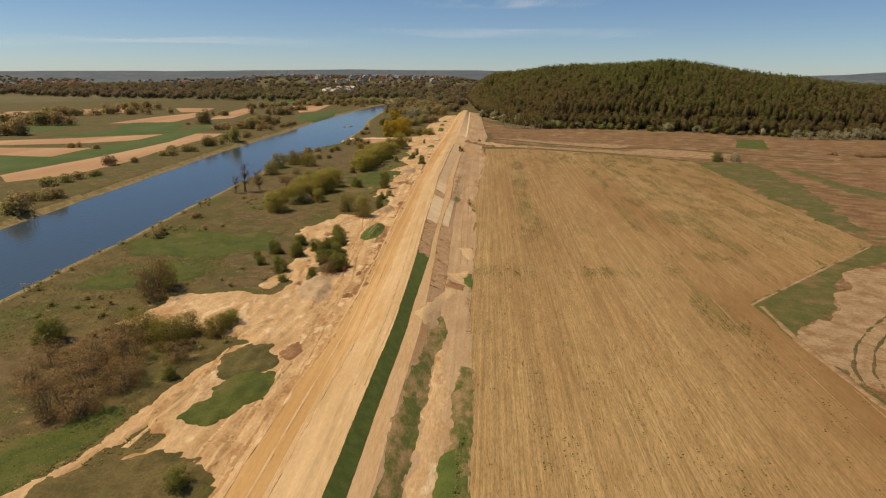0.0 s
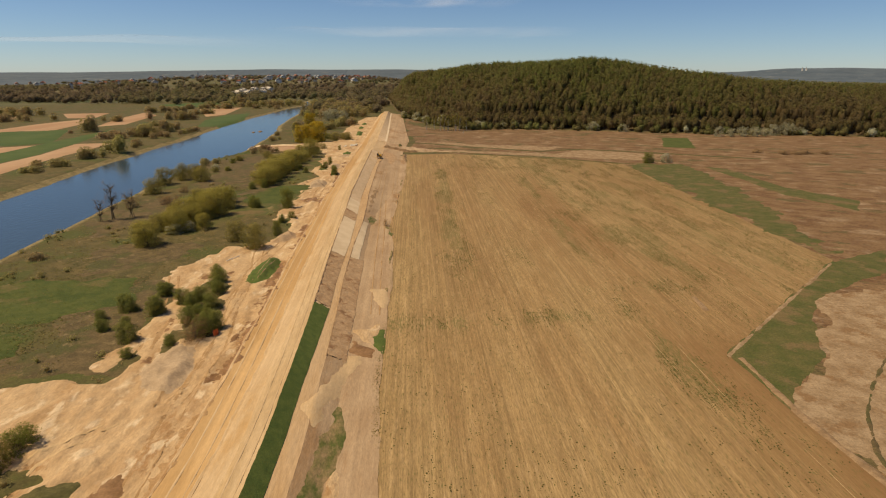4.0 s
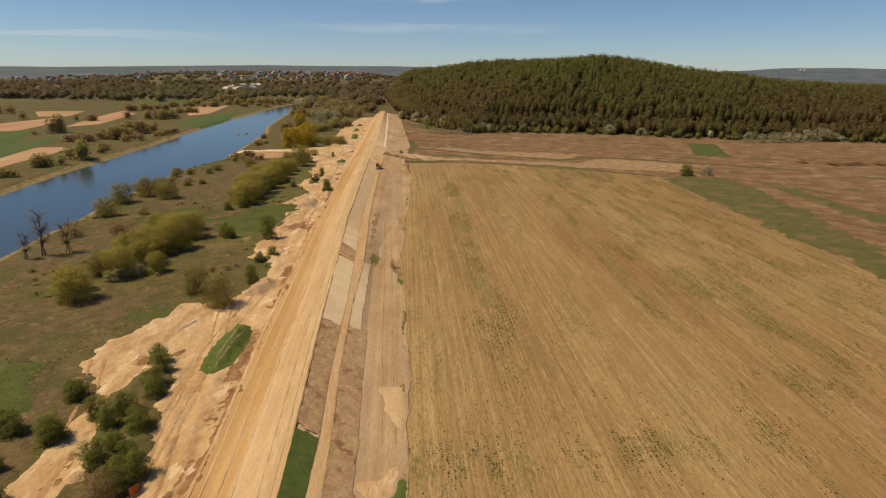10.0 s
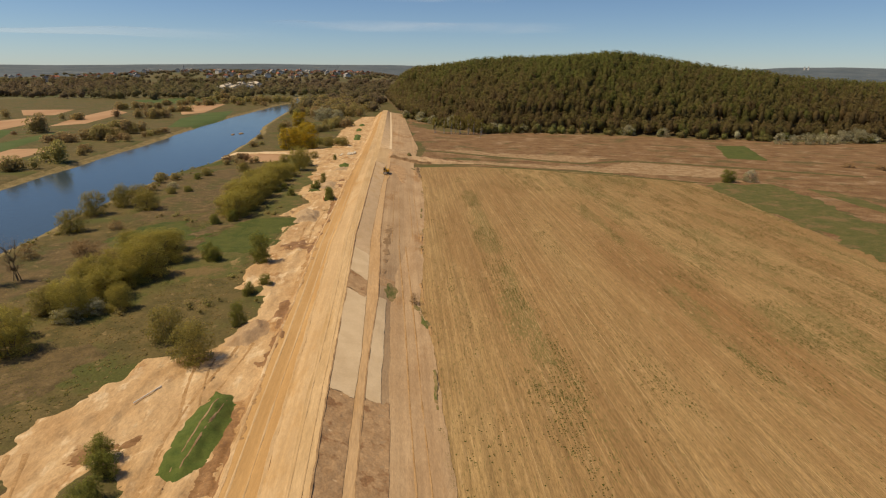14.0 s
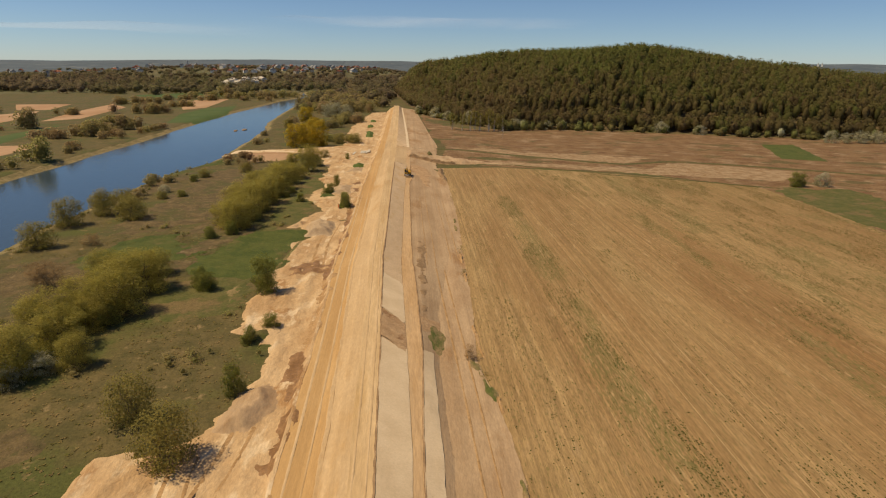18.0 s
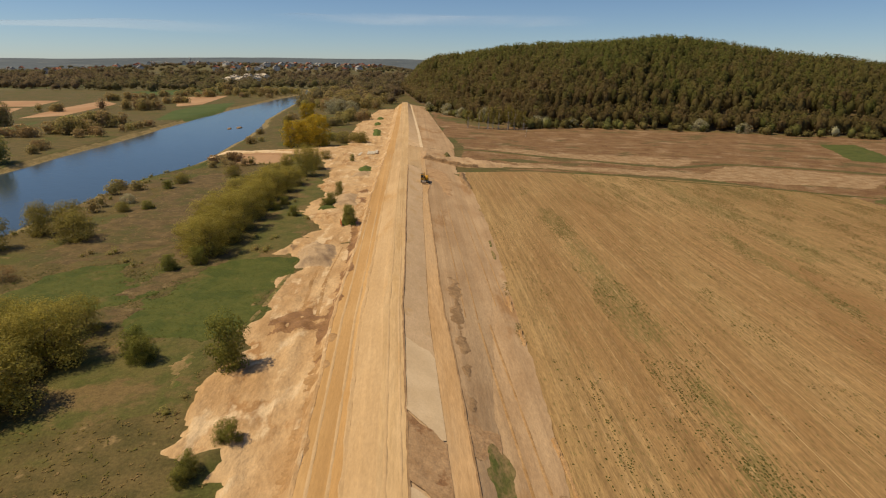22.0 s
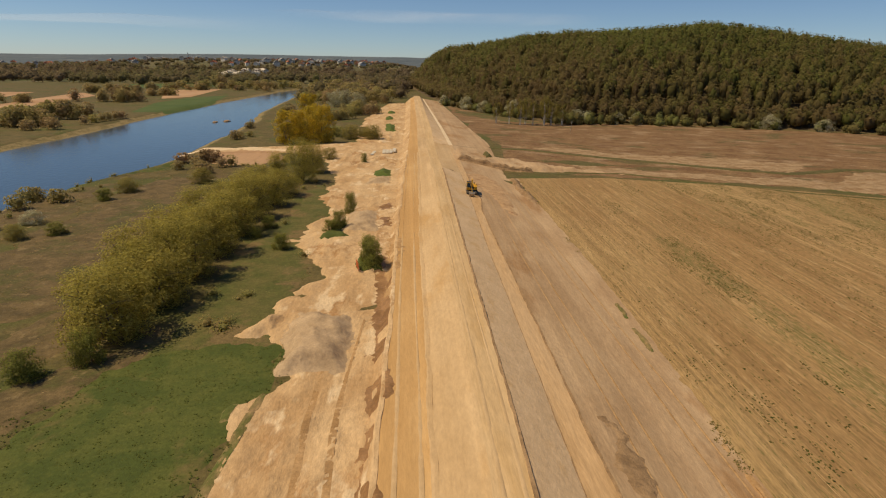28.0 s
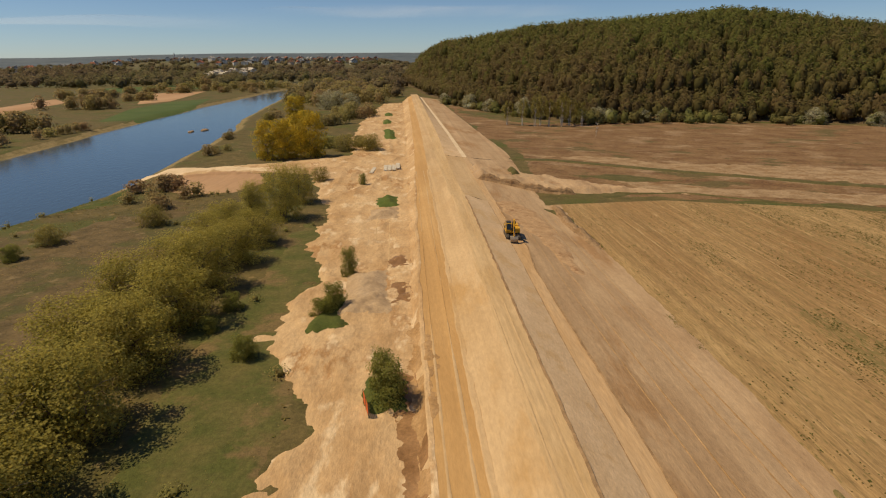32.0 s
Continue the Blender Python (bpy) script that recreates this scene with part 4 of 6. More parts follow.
# ---- fields and lanes across the river ----
FARF = [
    ([(-170, 213), (-163, 258), (-157.3, 322.6), (-162, 369), (-143.5, 370.6), (-145, 295.6), (-141.5, 243.8), (-144.2, 215.3), (-158, 199)], "plough"),
    ([(-208.5, 264.8), (-182.3, 262.4), (-182.6, 291), (-180.3, 357.5), (-179.3, 386.7), (-178.7, 467), (-162.7, 369.2), (-158.6, 325), (-164, 259.7), (-171.9, 215.4)], "green_field"),
    ([(-234, 293), (-183.8, 295.6), (-183.6, 262.3), (-212, 266.6)], "plough"),
    ([(-255, 322), (-216, 342), (-180, 364.4), (-178, 332.6), (-199.5, 314.5), (-240, 302)], "plough"),
    ([(-247, 343), (-226.6, 391), (-246, 450), (-206.7, 459), (-178, 375.4), (-207, 355.7)], "green_field"),
    ([(-257, 438.5), (-254.6, 503), (-241, 563.6), (-219.8, 506), (-214.7, 447.4)], "plough"),
    ([(-293.5, 632), (-253, 637), (-239, 572), (-260, 570)], "plough"),
    ([(-183, 692), (-144.5, 722), (-135.8, 601.6), (-146.4, 574)], "plough"),
    ([(-137, 535.5), (-134, 592.7), (-116.6, 623), (-106.8, 538.6), (-110.5, 473), (-126, 471.7)], "green_field"),
    ([(-260, 794), (-194.7, 876), (-158.8, 777.5), (-214, 713)], "green_field"),
    ([(-200, 480), (-186, 500), (-196, 600), (-222, 640), (-214, 560)], "plough"),
    ([(-420, 560), (-330, 640), (-300, 560), (-380, 480)], "plough"),
    ([(-330, 400), (-270, 440), (-262, 380), (-300, 340)], "green_field"),
    ([(-300, 300), (-262, 330), (-244, 296), (-262, 262)], "plough"),
]
for k, (o, m) in enumerate(FARF):
    sheet("far_field", o, 2.5, M[m], 0.15, 0.6, 20, None, "narrow strip field of bare brown soil" if m == "plough" else "narrow strip field of green young crop", "field", "structure", 200 + k, sink=2.0)


# ---- woods ----
def cards(centres, size, tint_seed, out=None, loose=0.45):
    """Small leaf-like quads at the given places, turned mostly upwards and outwards."""
    rng = np.random.default_rng(tint_seed)
    n = len(centres)
    up = loose * rng.normal(size=(n, 3)) + np.array([0, 0, 0.35]) + (out if out is not None else 0)
    up /= np.linalg.norm(up, axis=1)[:, None]
    a = np.cross(up, rng.normal(size=(n, 3)))
    a /= np.linalg.norm(a, axis=1)[:, None]
    b = np.cross(up, a)
    s = (np.asarray(size) * rng.uniform(0.6, 1.3, n))[:, None]
    k = rng.uniform(0.55, 0.9, n)[:, None]
    bend = np.cross(a, b) * s * 0.25
    v = np.stack([centres - a * s, centres + b * s * k + bend, centres + a * s, centres - b * s * k + bend], 1).reshape(-1, 3)
    return v, np.arange(4 * n).reshape(n, 4)


def tube(path, radii, sides=5):
    """A tapered tube along a path."""
    path = np.asarray(path, float)
    v, f = [], []
    for i, (p, r) in enumerate(zip(path, radii)):
        d = path[min(i + 1, len(path) - 1)] - path[max(i - 1, 0)]
        d = d / (np.linalg.norm(d) + 1e-9)
        u = np.cross(d, (0.3, 0.9, 0.1))
        u /= np.linalg.norm(u)
        w = np.cross(d, u)
        for k in range(sides):
            t = 2 * math.pi * k / sides
            v.append(p + r * (math.cos(t) * u + math.sin(t) * w))
        if i:
            o = (i - 1) * sides
            f += [(o + k, o + (k + 1) % sides, o + sides + (k + 1) % sides, o + sides + k) for k in range(sides)]
    return np.array(v), f


def joined(pieces):
    vs, fs, o = [], [], 0
    for v, f in pieces:
        vs.append(v)
        fs += [tuple(int(i) + o for i in q) for q in f]
        o += len(v)
    return np.concatenate(vs), fs


def plant(name, height, width, leaf, leaves, card, seed, label, category="bush", stems=1, low=0.0, bark="bark", lobes=14, puff=0.17, bare=False):
    """A shrub or tree: stems with limbs, and a crown of many leaves in rounded lobes. Built at the origin."""
    rng = np.random.default_rng(seed)
    root = tagged(new(name), label, category)
    limbs, tips = [], []
    r0 = max(0.02, 0.012 * height) * (0.8 if bare else 1.4 if stems == 1 else 1)
    for s in range(stems):
        lean = np.clip(rng.normal(0, 0.05 + 0.02 * stems, 2), -0.2, 0.2)
        off = rng.normal(0, 0.08 * width * (stems > 1), 2)
        hh = height * rng.uniform(0.70, 0.9)
        path = [np.array([off[0] + lean[0] * hh * t, off[1] + lean[1] * hh * t, hh * t - 0.1 * (t == 0)]) + rng.normal(0, 0.015, 3) * height * t for t in np.linspace(0, 1, 5)]
        limbs.append(tube(path, [r0, r0 * 0.8, r0 * 0.55, r0 * 0.35, r0 * 0.1]))
        for _ in range(26 if bare else 5):
            t = rng.uniform(0.25, 0.9)
            p = path[int(t * 4)]
            out = rng.normal(size=3) * (1, 1, 0.3)
            out[:2] *= width * 0.26 / (np.linalg.norm(out[:2]) + 0.1)
            q = p + (out[0], out[1], height * rng.uniform(0.06, 0.2))
            limbs.append(tube([p, (p + q) / 2 + (0, 0, 0.03 * height), q], [r0 * 0.4, r0 * 0.28, r0 * 0.08], 4))
            tips.append(q)
    lob = []
    for k in range(lobes):
        t = low + (0.94 - low) * (k + rng.uniform(0, 1)) / lobes
        rr = width / 2 * math.sqrt(max(0.06, 1 - ((t - low - 0.34 * (1 - low)) / (0.70 * (1 - low))) ** 2))
        ang = 2.4 * k + rng.uniform(-0.7, 0.7)
        rad = rr * rng.uniform(0.35, 0.86)
        lob.append((math.cos(ang) * rad, math.sin(ang) * rad, height * t, rng.uniform(0.75, 1.3)))
    if bare:
        lob += [(*q, 0.8) for q in tips]
    lob = np.array(lob)
    pick = rng.integers(0, len(lob), leaves)
    g = rng.normal(size=(leaves, 3))
    g /= np.linalg.norm(g, axis=1)[:, None]
    g *= rng.uniform(0.25, 1.0, (leaves, 1)) ** 0.45
    c = lob[pick, :3] + g * np.array([width * puff, width * puff, height * puff * 0.75]) * lob[pick, 3:4]
    c[:, 2] = np.where(c[:, 2] < 0.05, rng.uniform(0.03, 0.10, leaves) * height, c[:, 2])
    o = c * (1 / width, 1 / width, 1 / height) - np.array([0, 0, 0.35])
    v, f = cards(c, card, seed + 1, 0.7 * g + 0.9 * o / (np.linalg.norm(o, axis=1)[:, None] + 0.01))
    tv, tf = joined(limbs)
    put_mesh("trunk", tv, tf, M[bark], root)
    put_mesh("crown", v, f, LEAF[leaf], root)
    return root


def standing(src, x, y, sx=1.0, sz=1.0, turn=0.0, label=""):
    z = float(ground_z(np.array([x]), np.array([y]))[0])
    ob = copy_thing(src, pose(x, y, z, 0, 0, turn) @ Matrix.Diagonal((sx, sx, sz, 1)))
    ob.scale = (sx, sx, sz)
    if label:
        ob["label"] = label
    return ob


_q = bmesh.new()
bmesh.ops.create_cube(_q, size=2)
bmesh.ops.subdivide_edges(_q, edges=_q.edges[:], cuts=1, use_grid_fill=True)
CORE_V = np.array([v.co.normalized() for v in _q.verts])
CORE_F = np.array([[v.index for v in f.verts] for f in _q.faces])
_q.free()


def woods(name, xs, ys, heights, widths, tints, label, per=36, trunk=True, seed=5, material=None, base=ground_z, card=0.30, low=0.30, core=0.80):
    """Many trees in one mesh: thin trunks, rounded uneven crowns and leaf clumps on them, each tree with a tint of its own."""
    rng = np.random.default_rng(seed)
    n = len(xs)
    z = base(xs, ys)
    t = rng.uniform(0, 1, (n, per)) ** 0.8
    rr = np.sqrt(rng.uniform(0.25, 1.15, (n, per))) * np.sqrt(np.maximum(0.04, 1 - ((t - 0.38) / 0.66) ** 2)) * widths[:, None] / 2
    rr = rr * (1 + 0.22 * np.sin(3 * t * 6.28 + np.arange(n)[:, None]))
    an = rng.uniform(0, 2 * math.pi, (n, per))
    c = np.stack([xs[:, None] + rr * np.cos(an), ys[:, None] + rr * np.sin(an), z[:, None] + heights[:, None] * (low + (1 - low) * t)], -1).reshape(-1, 3)
    o = np.stack([rr * np.cos(an) / widths[:, None], rr * np.sin(an) / widths[:, None], 0.5 * t - 0.12], -1).reshape(-1, 3) * 2.4
    v, f = cards(c, np.repeat(widths * card, per), seed, o)
    tint = np.repeat(tints, per * 4)
    k = len(CORE_V)
    lump = core * (1 + rng.uniform(-0.20, 0.20, (n, k, 1)))
    half = np.stack([widths / 2 * rng.uniform(0.9, 1.1, n), widths / 2 * rng.uniform(0.9, 1.1, n), heights * (1 - low) * 0.58], -1)[:, None, :]
    mid = np.stack([xs, ys, z + heights * (low + (1 - low) * 0.42)], -1)[:, None, :]
    cv = mid + CORE_V[None] * half * lump
    cv[:, :, 2] = np.maximum(cv[:, :, 2], (z + heights * max(low, 0.0) * 0.8 - 0.1)[:, None])
    f = np.concatenate([f, (np.arange(n)[:, None, None] * k + CORE_F[None]).reshape(-1, 4) + len(v)])
    v = np.concatenate([v, cv.reshape(-1, 3)])
    tint = np.concatenate([tint, np.repeat(tints, k)])
    if trunk:
        w = 0.07 + 0.007 * heights
        o = np.array([(-1, 0), (0.5, 0.87), (0.5, -0.87)])
        lo = np.stack([xs[:, None] + o[:, 0] * w[:, None], ys[:, None] + o[:, 1] * w[:, None], np.repeat(z[:, None], 3, 1) - 0.5], -1)
        hi = np.stack([xs[:, None] + 0.4 * o[:, 0] * w[:, None], ys[:, None] + 0.4 * o[:, 1] * w[:, None], np.repeat((z + heights * 0.8)[:, None], 3, 1)], -1)
        tv = np.concatenate([lo, hi], 1).reshape(-1, 3)
        q = np.arange(n)[:, None, None] * 6 + np.array([(0, 1, 4, 3), (1, 2, 5, 4), (2, 0, 3, 5)])[None]
        f = np.concatenate([f, q.reshape(-1, 4) + len(v)])
        v = np.concatenate([v, tv])
        tint = np.concatenate([tint, np.full(len(tv), -1.0)])
    ob = put_mesh(name, v, f, material, smooth=True)
    at = ob.data.attributes.new("tint", "FLOAT", "POINT")
    at.data.foreach_set("value", tint.astype(np.float32))
    return tagged(ob, label, "woods", kind="stuff")


def tint_mat(name, stops, trunk=(0.17, 0.135, 0.095), thru=0.4):
    m = bpy.data.materials.new(name)
    m.use_nodes = True
    n, l = m.node_tree.nodes, m.node_tree.links
    bs = n["Principled BSDF"]
    bs.inputs["Roughness"].default_value, bs.inputs["Specular IOR Level"].default_value = 0.8, 0.1
    at = n.new("ShaderNodeAttribute")
    at.attribute_name = "tint"
    rp = n.new("ShaderNodeValToRGB")
    rp.color_ramp.elements[0].position, rp.color_ramp.elements[0].color = 0.0, (*stops[0], 1)
    rp.color_ramp.elements[1].position, rp.color_ramp.elements[1].color = 1.0, (*stops[-1], 1)
    for i, s in enumerate(stops[1:-1], 1):
        e = rp.color_ramp.elements.new(i / (len(stops) - 1))
        e.color = (*s, 1)
    l.new(at.outputs["Fac"], rp.inputs[0])
    geo = n.new("ShaderNodeNewGeometry")
    mr = n.new("ShaderNodeMapRange")
    mr.inputs["To Min"].default_value, mr.inputs["To Max"].default_value = 0.78, 1.25
    l.new(geo.outputs["Random Per Island"], mr.inputs["Value"])
    mu = n.new("ShaderNodeVectorMath")
    mu.operation = "SCALE"
    l.new(rp.outputs[0], mu.inputs[0])
    l.new(mr.outputs[0], mu.inputs["Scale"])
    lt = n.new("ShaderNodeMath")
    lt.operation = "LESS_THAN"
    lt.inputs[1].default_value = -0.5
    l.new(at.outputs["Fac"], lt.inputs[0])
    mx = n.new("ShaderNodeMix")
    mx.data_type = "RGBA"
    ins = [s for s in mx.inputs if s.enabled]
    l.new(lt.outputs[0], ins[0])
    l.new(mu.outputs[0], ins[1])
    ins[2].default_value = (*trunk, 1)
    out = [s for s in mx.outputs if s.enabled][0]
    l.new(out, bs.inputs["Base Color"])
    tr = n.new("ShaderNodeBsdfTranslucent")
    l.new(out, tr.inputs["Color"])
    ms = n.new("ShaderNodeMixShader")
    ms.inputs[0].default_value = thru
    l.new(bs.outputs[0], ms.inputs[1])
    l.new(tr.outputs[0], ms.inputs[2])
    l.new(ms.outputs[0], n["Material Output"].inputs["Surface"])
    return m


WOOD = tint_mat("spring_woods", [(0.205, 0.152, 0.074), (0.205, 0.168, 0.070), (0.19, 0.180, 0.060), (0.165, 0.183, 0.052), (0.205, 0.218, 0.064)], thru=0.68)
rng = np.random.default_rng(12)
# the wooded hill
hx, hy = rng.uniform(24, 900, 56000), rng.uniform(250, 900, 56000)
_front = poly_sd(hx, hy, [*[p[:2] for p in RIDGE], *FOOT[::-1]])
ok = (poly_sd(hx, hy, HILL) > 3) & (_front > -22)
hx, hy, _front = hx[ok], hy[ok], _front[ok]
_far = np.hypot(hx, hy - 200)
ok = rng.uniform(0, 1, len(hx)) < np.clip(520 / _far, 0.25, 1) ** 1.3
hx, hy = hx[ok], hy[ok]
_df, _ = line_dist(hx, hy, FOOT)
_up = ground_z(hx, hy) / 36
pine = np.clip(0.15 + 0.75 * _up + 0.25 * fnoise(hx, hy, 70, 14), 0, 1)
tt = np.clip(pine * 0.75 + rng.normal(0, 0.16, len(hx)), 0, 1)
hh = rng.uniform(9.2, 12.2, len(hx)) * np.where(_df < 20, 0.75, 1)
forest = woods("hill_forest", hx, hy, hh, rng.uniform(3.8, 6.2, len(hx)), tt, "mixed brown and green spring woodland covering a rounded hill", per=40, seed=31, material=WOOD, card=0.092, low=0.16, core=0.72)
# pale blossoming bushes and birches along the foot of the hill
fx = np.concatenate([rng.uniform(28, 120, 70), rng.uniform(120, 400, 90)])
_fp = np.array(FOOT)
fy = np.interp(fx, _fp[2:, 0], _fp[2:, 1]) - rng.uniform(-3, 9, len(fx))
HEDGE = tint_mat("hedge_leaves", [(0.17, 0.145, 0.055), (0.15, 0.155, 0.045), (0.19, 0.195, 0.065), (0.55, 0.53, 0.38)])
woods("hedge", fx, fy, rng.uniform(2.5, 6, len(fx)), rng.uniform(3, 6, len(fx)), 0.93 * rng.uniform(0, 1, len(fx)) ** 3, "olive and white-blossomed bushes at the wood's edge", per=90, seed=33, material=HEDGE, low=0.04, card=0.075)

# far woods beyond the river
bx, by = rng.uniform(-1500, 260, 9000), rng.uniform(520, 2050, 9000)
_az = np.degrees(np.arctan2(bx, by))
ok = ((by > 760 + 0.25 * np.abs(bx + 100)) | ((bx > -62) & (bx < 22) & (by > 560))) & (_az > -46) & (poly_sd(bx, by, HILL) < -4) & (fnoise(bx, by, 260, 51) > -0.18 - 0.25 * (by < 1200))
ok &= ~((by > 1350) & (rng.uniform(0, 1, len(bx)) < 0.6))
ok &= ~((bx > -135) & (bx < -60) & (by < 900))
bx, by = bx[ok], by[ok]
FARW = tint_mat("far_woods_leaves", [(0.36, 0.25, 0.14), (0.365, 0.28, 0.135), (0.345, 0.30, 0.115), (0.335, 0.315, 0.11)], thru=0.62)
FARD = tint_mat("distant_woods", [(0.205, 0.155, 0.098), (0.21, 0.165, 0.095), (0.20, 0.172, 0.085), (0.19, 0.18, 0.078)], thru=0.55)
woods("far_woods", bx, by, np.where(by > 1350, 6, 9) * rng.uniform(0.7, 1.3, len(bx)), rng.uniform(9, 16, len(bx)), np.clip(0.4 + 0.5 * fnoise(bx, by, 200, 52) + rng.normal(0, 0.2, len(bx)), 0, 1), "brown and olive woods across the plain", per=44, seed=34, material=FARD, trunk=False, low=0.02, card=0.075, core=0.62)

# clumps of trees and scrub across the river and along its banks
def clump(name, x, y, wx, wy, n, h, w, tint, label, seed):
    r = np.random.default_rng(seed)
    cx, cy = x + r.normal(0, wx / 2.2, n), y + r.normal(0, wy / 2.2, n)
    ok = (cx < bank_far(cy) - 4) | (cx > bank_near(cy) + 3)
    cx, cy = cx[ok], cy[ok]
    k = len(cx)
    return woods(name, cx, cy, h * r.uniform(0.7, 1.15, k), 1.1 * w * r.uniform(0.7, 1.2, k), np.clip(tint + r.normal(0, 0.15, k), 0, 1), label, per=300, seed=seed, material=FARW, core=0.50, low=-0.03, card=0.058, trunk=False)


BELTS = """-183.6,441,9,5,5,10,8,.5 -154,543,18,5,14,7,6,.3 -122,326,6,5,4,7.5,7,.9 -125.5,309,12,5,8,5,5,.6 -137,407,12,7,9,7,7,.6 -137,434,10,7,8,7.5,7,.45 -146,398,12,12,9,5,6,.2
-138.9,193,1,1,1,3,5,.9 -137.9,200,1,1,1,2.8,4.4,.9 -136.4,206,1,1,1,2.4,4.2,.85 -135,213,3,2,2,2.2,4,.8 -120.7,157,9,8,9,5,6,.45 -127,171,6,6,5,3.2,5,.5 -144.7,239,3,2,2,4.5,5,.1 -137.3,247,2,1,2,2.6,3.5,.4 -133.5,270,5,2,4,2.6,3.5,.6
-131.8,285,7,4,6,3,4,.5 -193.6,295,4,1,3,2.8,3.5,.3 -180,291,2,1,2,2.4,3,.3 -299,422,28,12,14,9,9,.4 -268,352,14,9,8,9,8,.35 -335,515,28,8,12,7,9,.4 -193.8,429,2,2,1,2.6,4,.2 -159,763,8,6,6,12,7,.3 -165.6,696,44,5,16,6,7,.35
-203.8,529,11,4,6,5,6,.4 -127,398,8,12,5,4,5,.3 -118,420,5,20,6,3,4,.4 -160,610,20,6,8,5,6,.4 -290,540,40,8,12,7,8,.4 -330,600,50,8,16,8,8,.4 -200,640,30,6,10,6,7,.5 -130,735,50,8,20,7,8,.5 -100,765,30,10,12,7,7,.6 -124,355,4,14,6,3,4,.35 -360,450,60,12,16,8,8,.4"""
for k, row in enumerate(BELTS.split()):
    x, y, wx, wy, n, h, w, t = map(float, row.split(","))
    clump("tree_belt", x, y, wx, wy, int(n), h, w, t, "belt of olive trees between strip fields", 300 + k)
SCRUB = """-50,442,5,4,4,6,5.5,.45 -30,440,8,12,7,5,5,.7 -22,470,10,14,10,6,6,.6 -36,548,14,14,14,8,7,.5 -20,560,14,18,16,8,7,.5 -52,575,10,26,10,6,6,.5 -58,640,12,40,16,7,7,.5 -30,630,26,40,36,9,8,.45
-40,720,34,40,34,9,8,.5 -12,600,8,40,12,8,7,.5 -22,378,8,4,5,3.5,4.5,.9 -56,372,4,8,4,2.5,3,.5 -60,402,4,10,4,2.5,3,.5 -38,405,8,8,5,3,4,.4 -42,425,8,8,5,4,4.5,.6 -50,312,8,8,6,2.5,3,.35 -57,325,6,3,5,3,3.5,.1 -70,275,6,16,7,2.5,3,.5 -72,140,5,14,4,2,2.5,.4"""
for k, row in enumerate(SCRUB.split()):
    x, y, wx, wy, n, h, w, t = map(float, row.split(","))
    clump("scrub", x, y, wx, wy, int(n), h, w, t, "olive and brown scrub on the river bank", 360 + k)

# low scrub strewn over the meadow
lr = np.random.default_rng(90)
sx, sy = lr.uniform(-81, -20, 1300), lr.uniform(56, 345, 1300)
keep = (sx > bank_near(sy) + 1) & (sand_z(sx, sy) < -1) & (fnoise(sx, sy, 16, 95) > 0.10 - 0.4 * sstep(10, 4, sx - bank_near(sy))) & (np.max([poly_sd(sx, sy, o) for o in LUSH[:3]], axis=0) < 0)
sx, sy = sx[keep], sy[keep]
woods("low_scrub", sx, sy, lr.uniform(0.4, 1.3, len(sx)), lr.uniform(0.8, 2.2, len(sx)), lr.uniform(0.45, 1, len(sx)), "low brown and olive scrub strewn over the meadow", core=0.4, per=90, seed=96, material=FARW, low=-0.1, card=0.055, trunk=False)

# ---- shrubs and trees by the river ----
kinds = dict(
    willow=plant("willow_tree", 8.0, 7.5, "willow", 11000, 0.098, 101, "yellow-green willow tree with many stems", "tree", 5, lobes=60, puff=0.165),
    round=plant("round_bush", 4.0, 4.4, "olive", 5200, 0.080, 102, "rounded olive-green bush on the river meadow", "bush", 4, lobes=34, puff=0.20),
    dark=plant("dark_bush", 3.0, 2.8, "dark", 4600, 0.066, 103, "dense dark green bush in rough grass", "bush", 3, lobes=28, puff=0.21),
    green=plant("green_bush", 3.0, 3.0, "green", 5000, 0.067, 104, "fresh green bush with twiggy upright top", "bush", 3, lobes=30, puff=0.20),
    yellow=plant("yellow_tree", 9.0, 11.0, "yellow", 9000, 0.16, 105, "golden yellow blossoming tree by the river", "tree", 3, lobes=40, puff=0.155),
    brown=plant("brown_thicket", 4.5, 6.5, "brown", 5000, 0.062, 106, "brown leafless thicket in the meadow", "bush", 7, lobes=36, puff=0.14),
    bare=plant("bare_tree", 11.0, 6.5, "brown", 3600, 0.05, 107, "tall bare grey-brown tree", "tree", 4, low=0.3, lobes=8, puff=0.11, bare=True),
    white=plant("blossom_bush", 3.0, 4.6, "white", 4000, 0.07, 108, "white blossoming bush in dry grass", "bush", 4, lobes=22),
    snag=plant("dead_snag", 5.5, 2.5, "brown", 60, 0.10, 109, "pale broken dead tree on the marsh", "tree", 1, bark="birch_bark", lobes=2, low=0.5, bare=True),
    birch=plant("birch_tree", 11.0, 5.0, "olive", 2600, 0.13, 110, "slim birch with white trunk", "tree", 2, low=0.35, bark="birch_bark", lobes=22, puff=0.12),
)
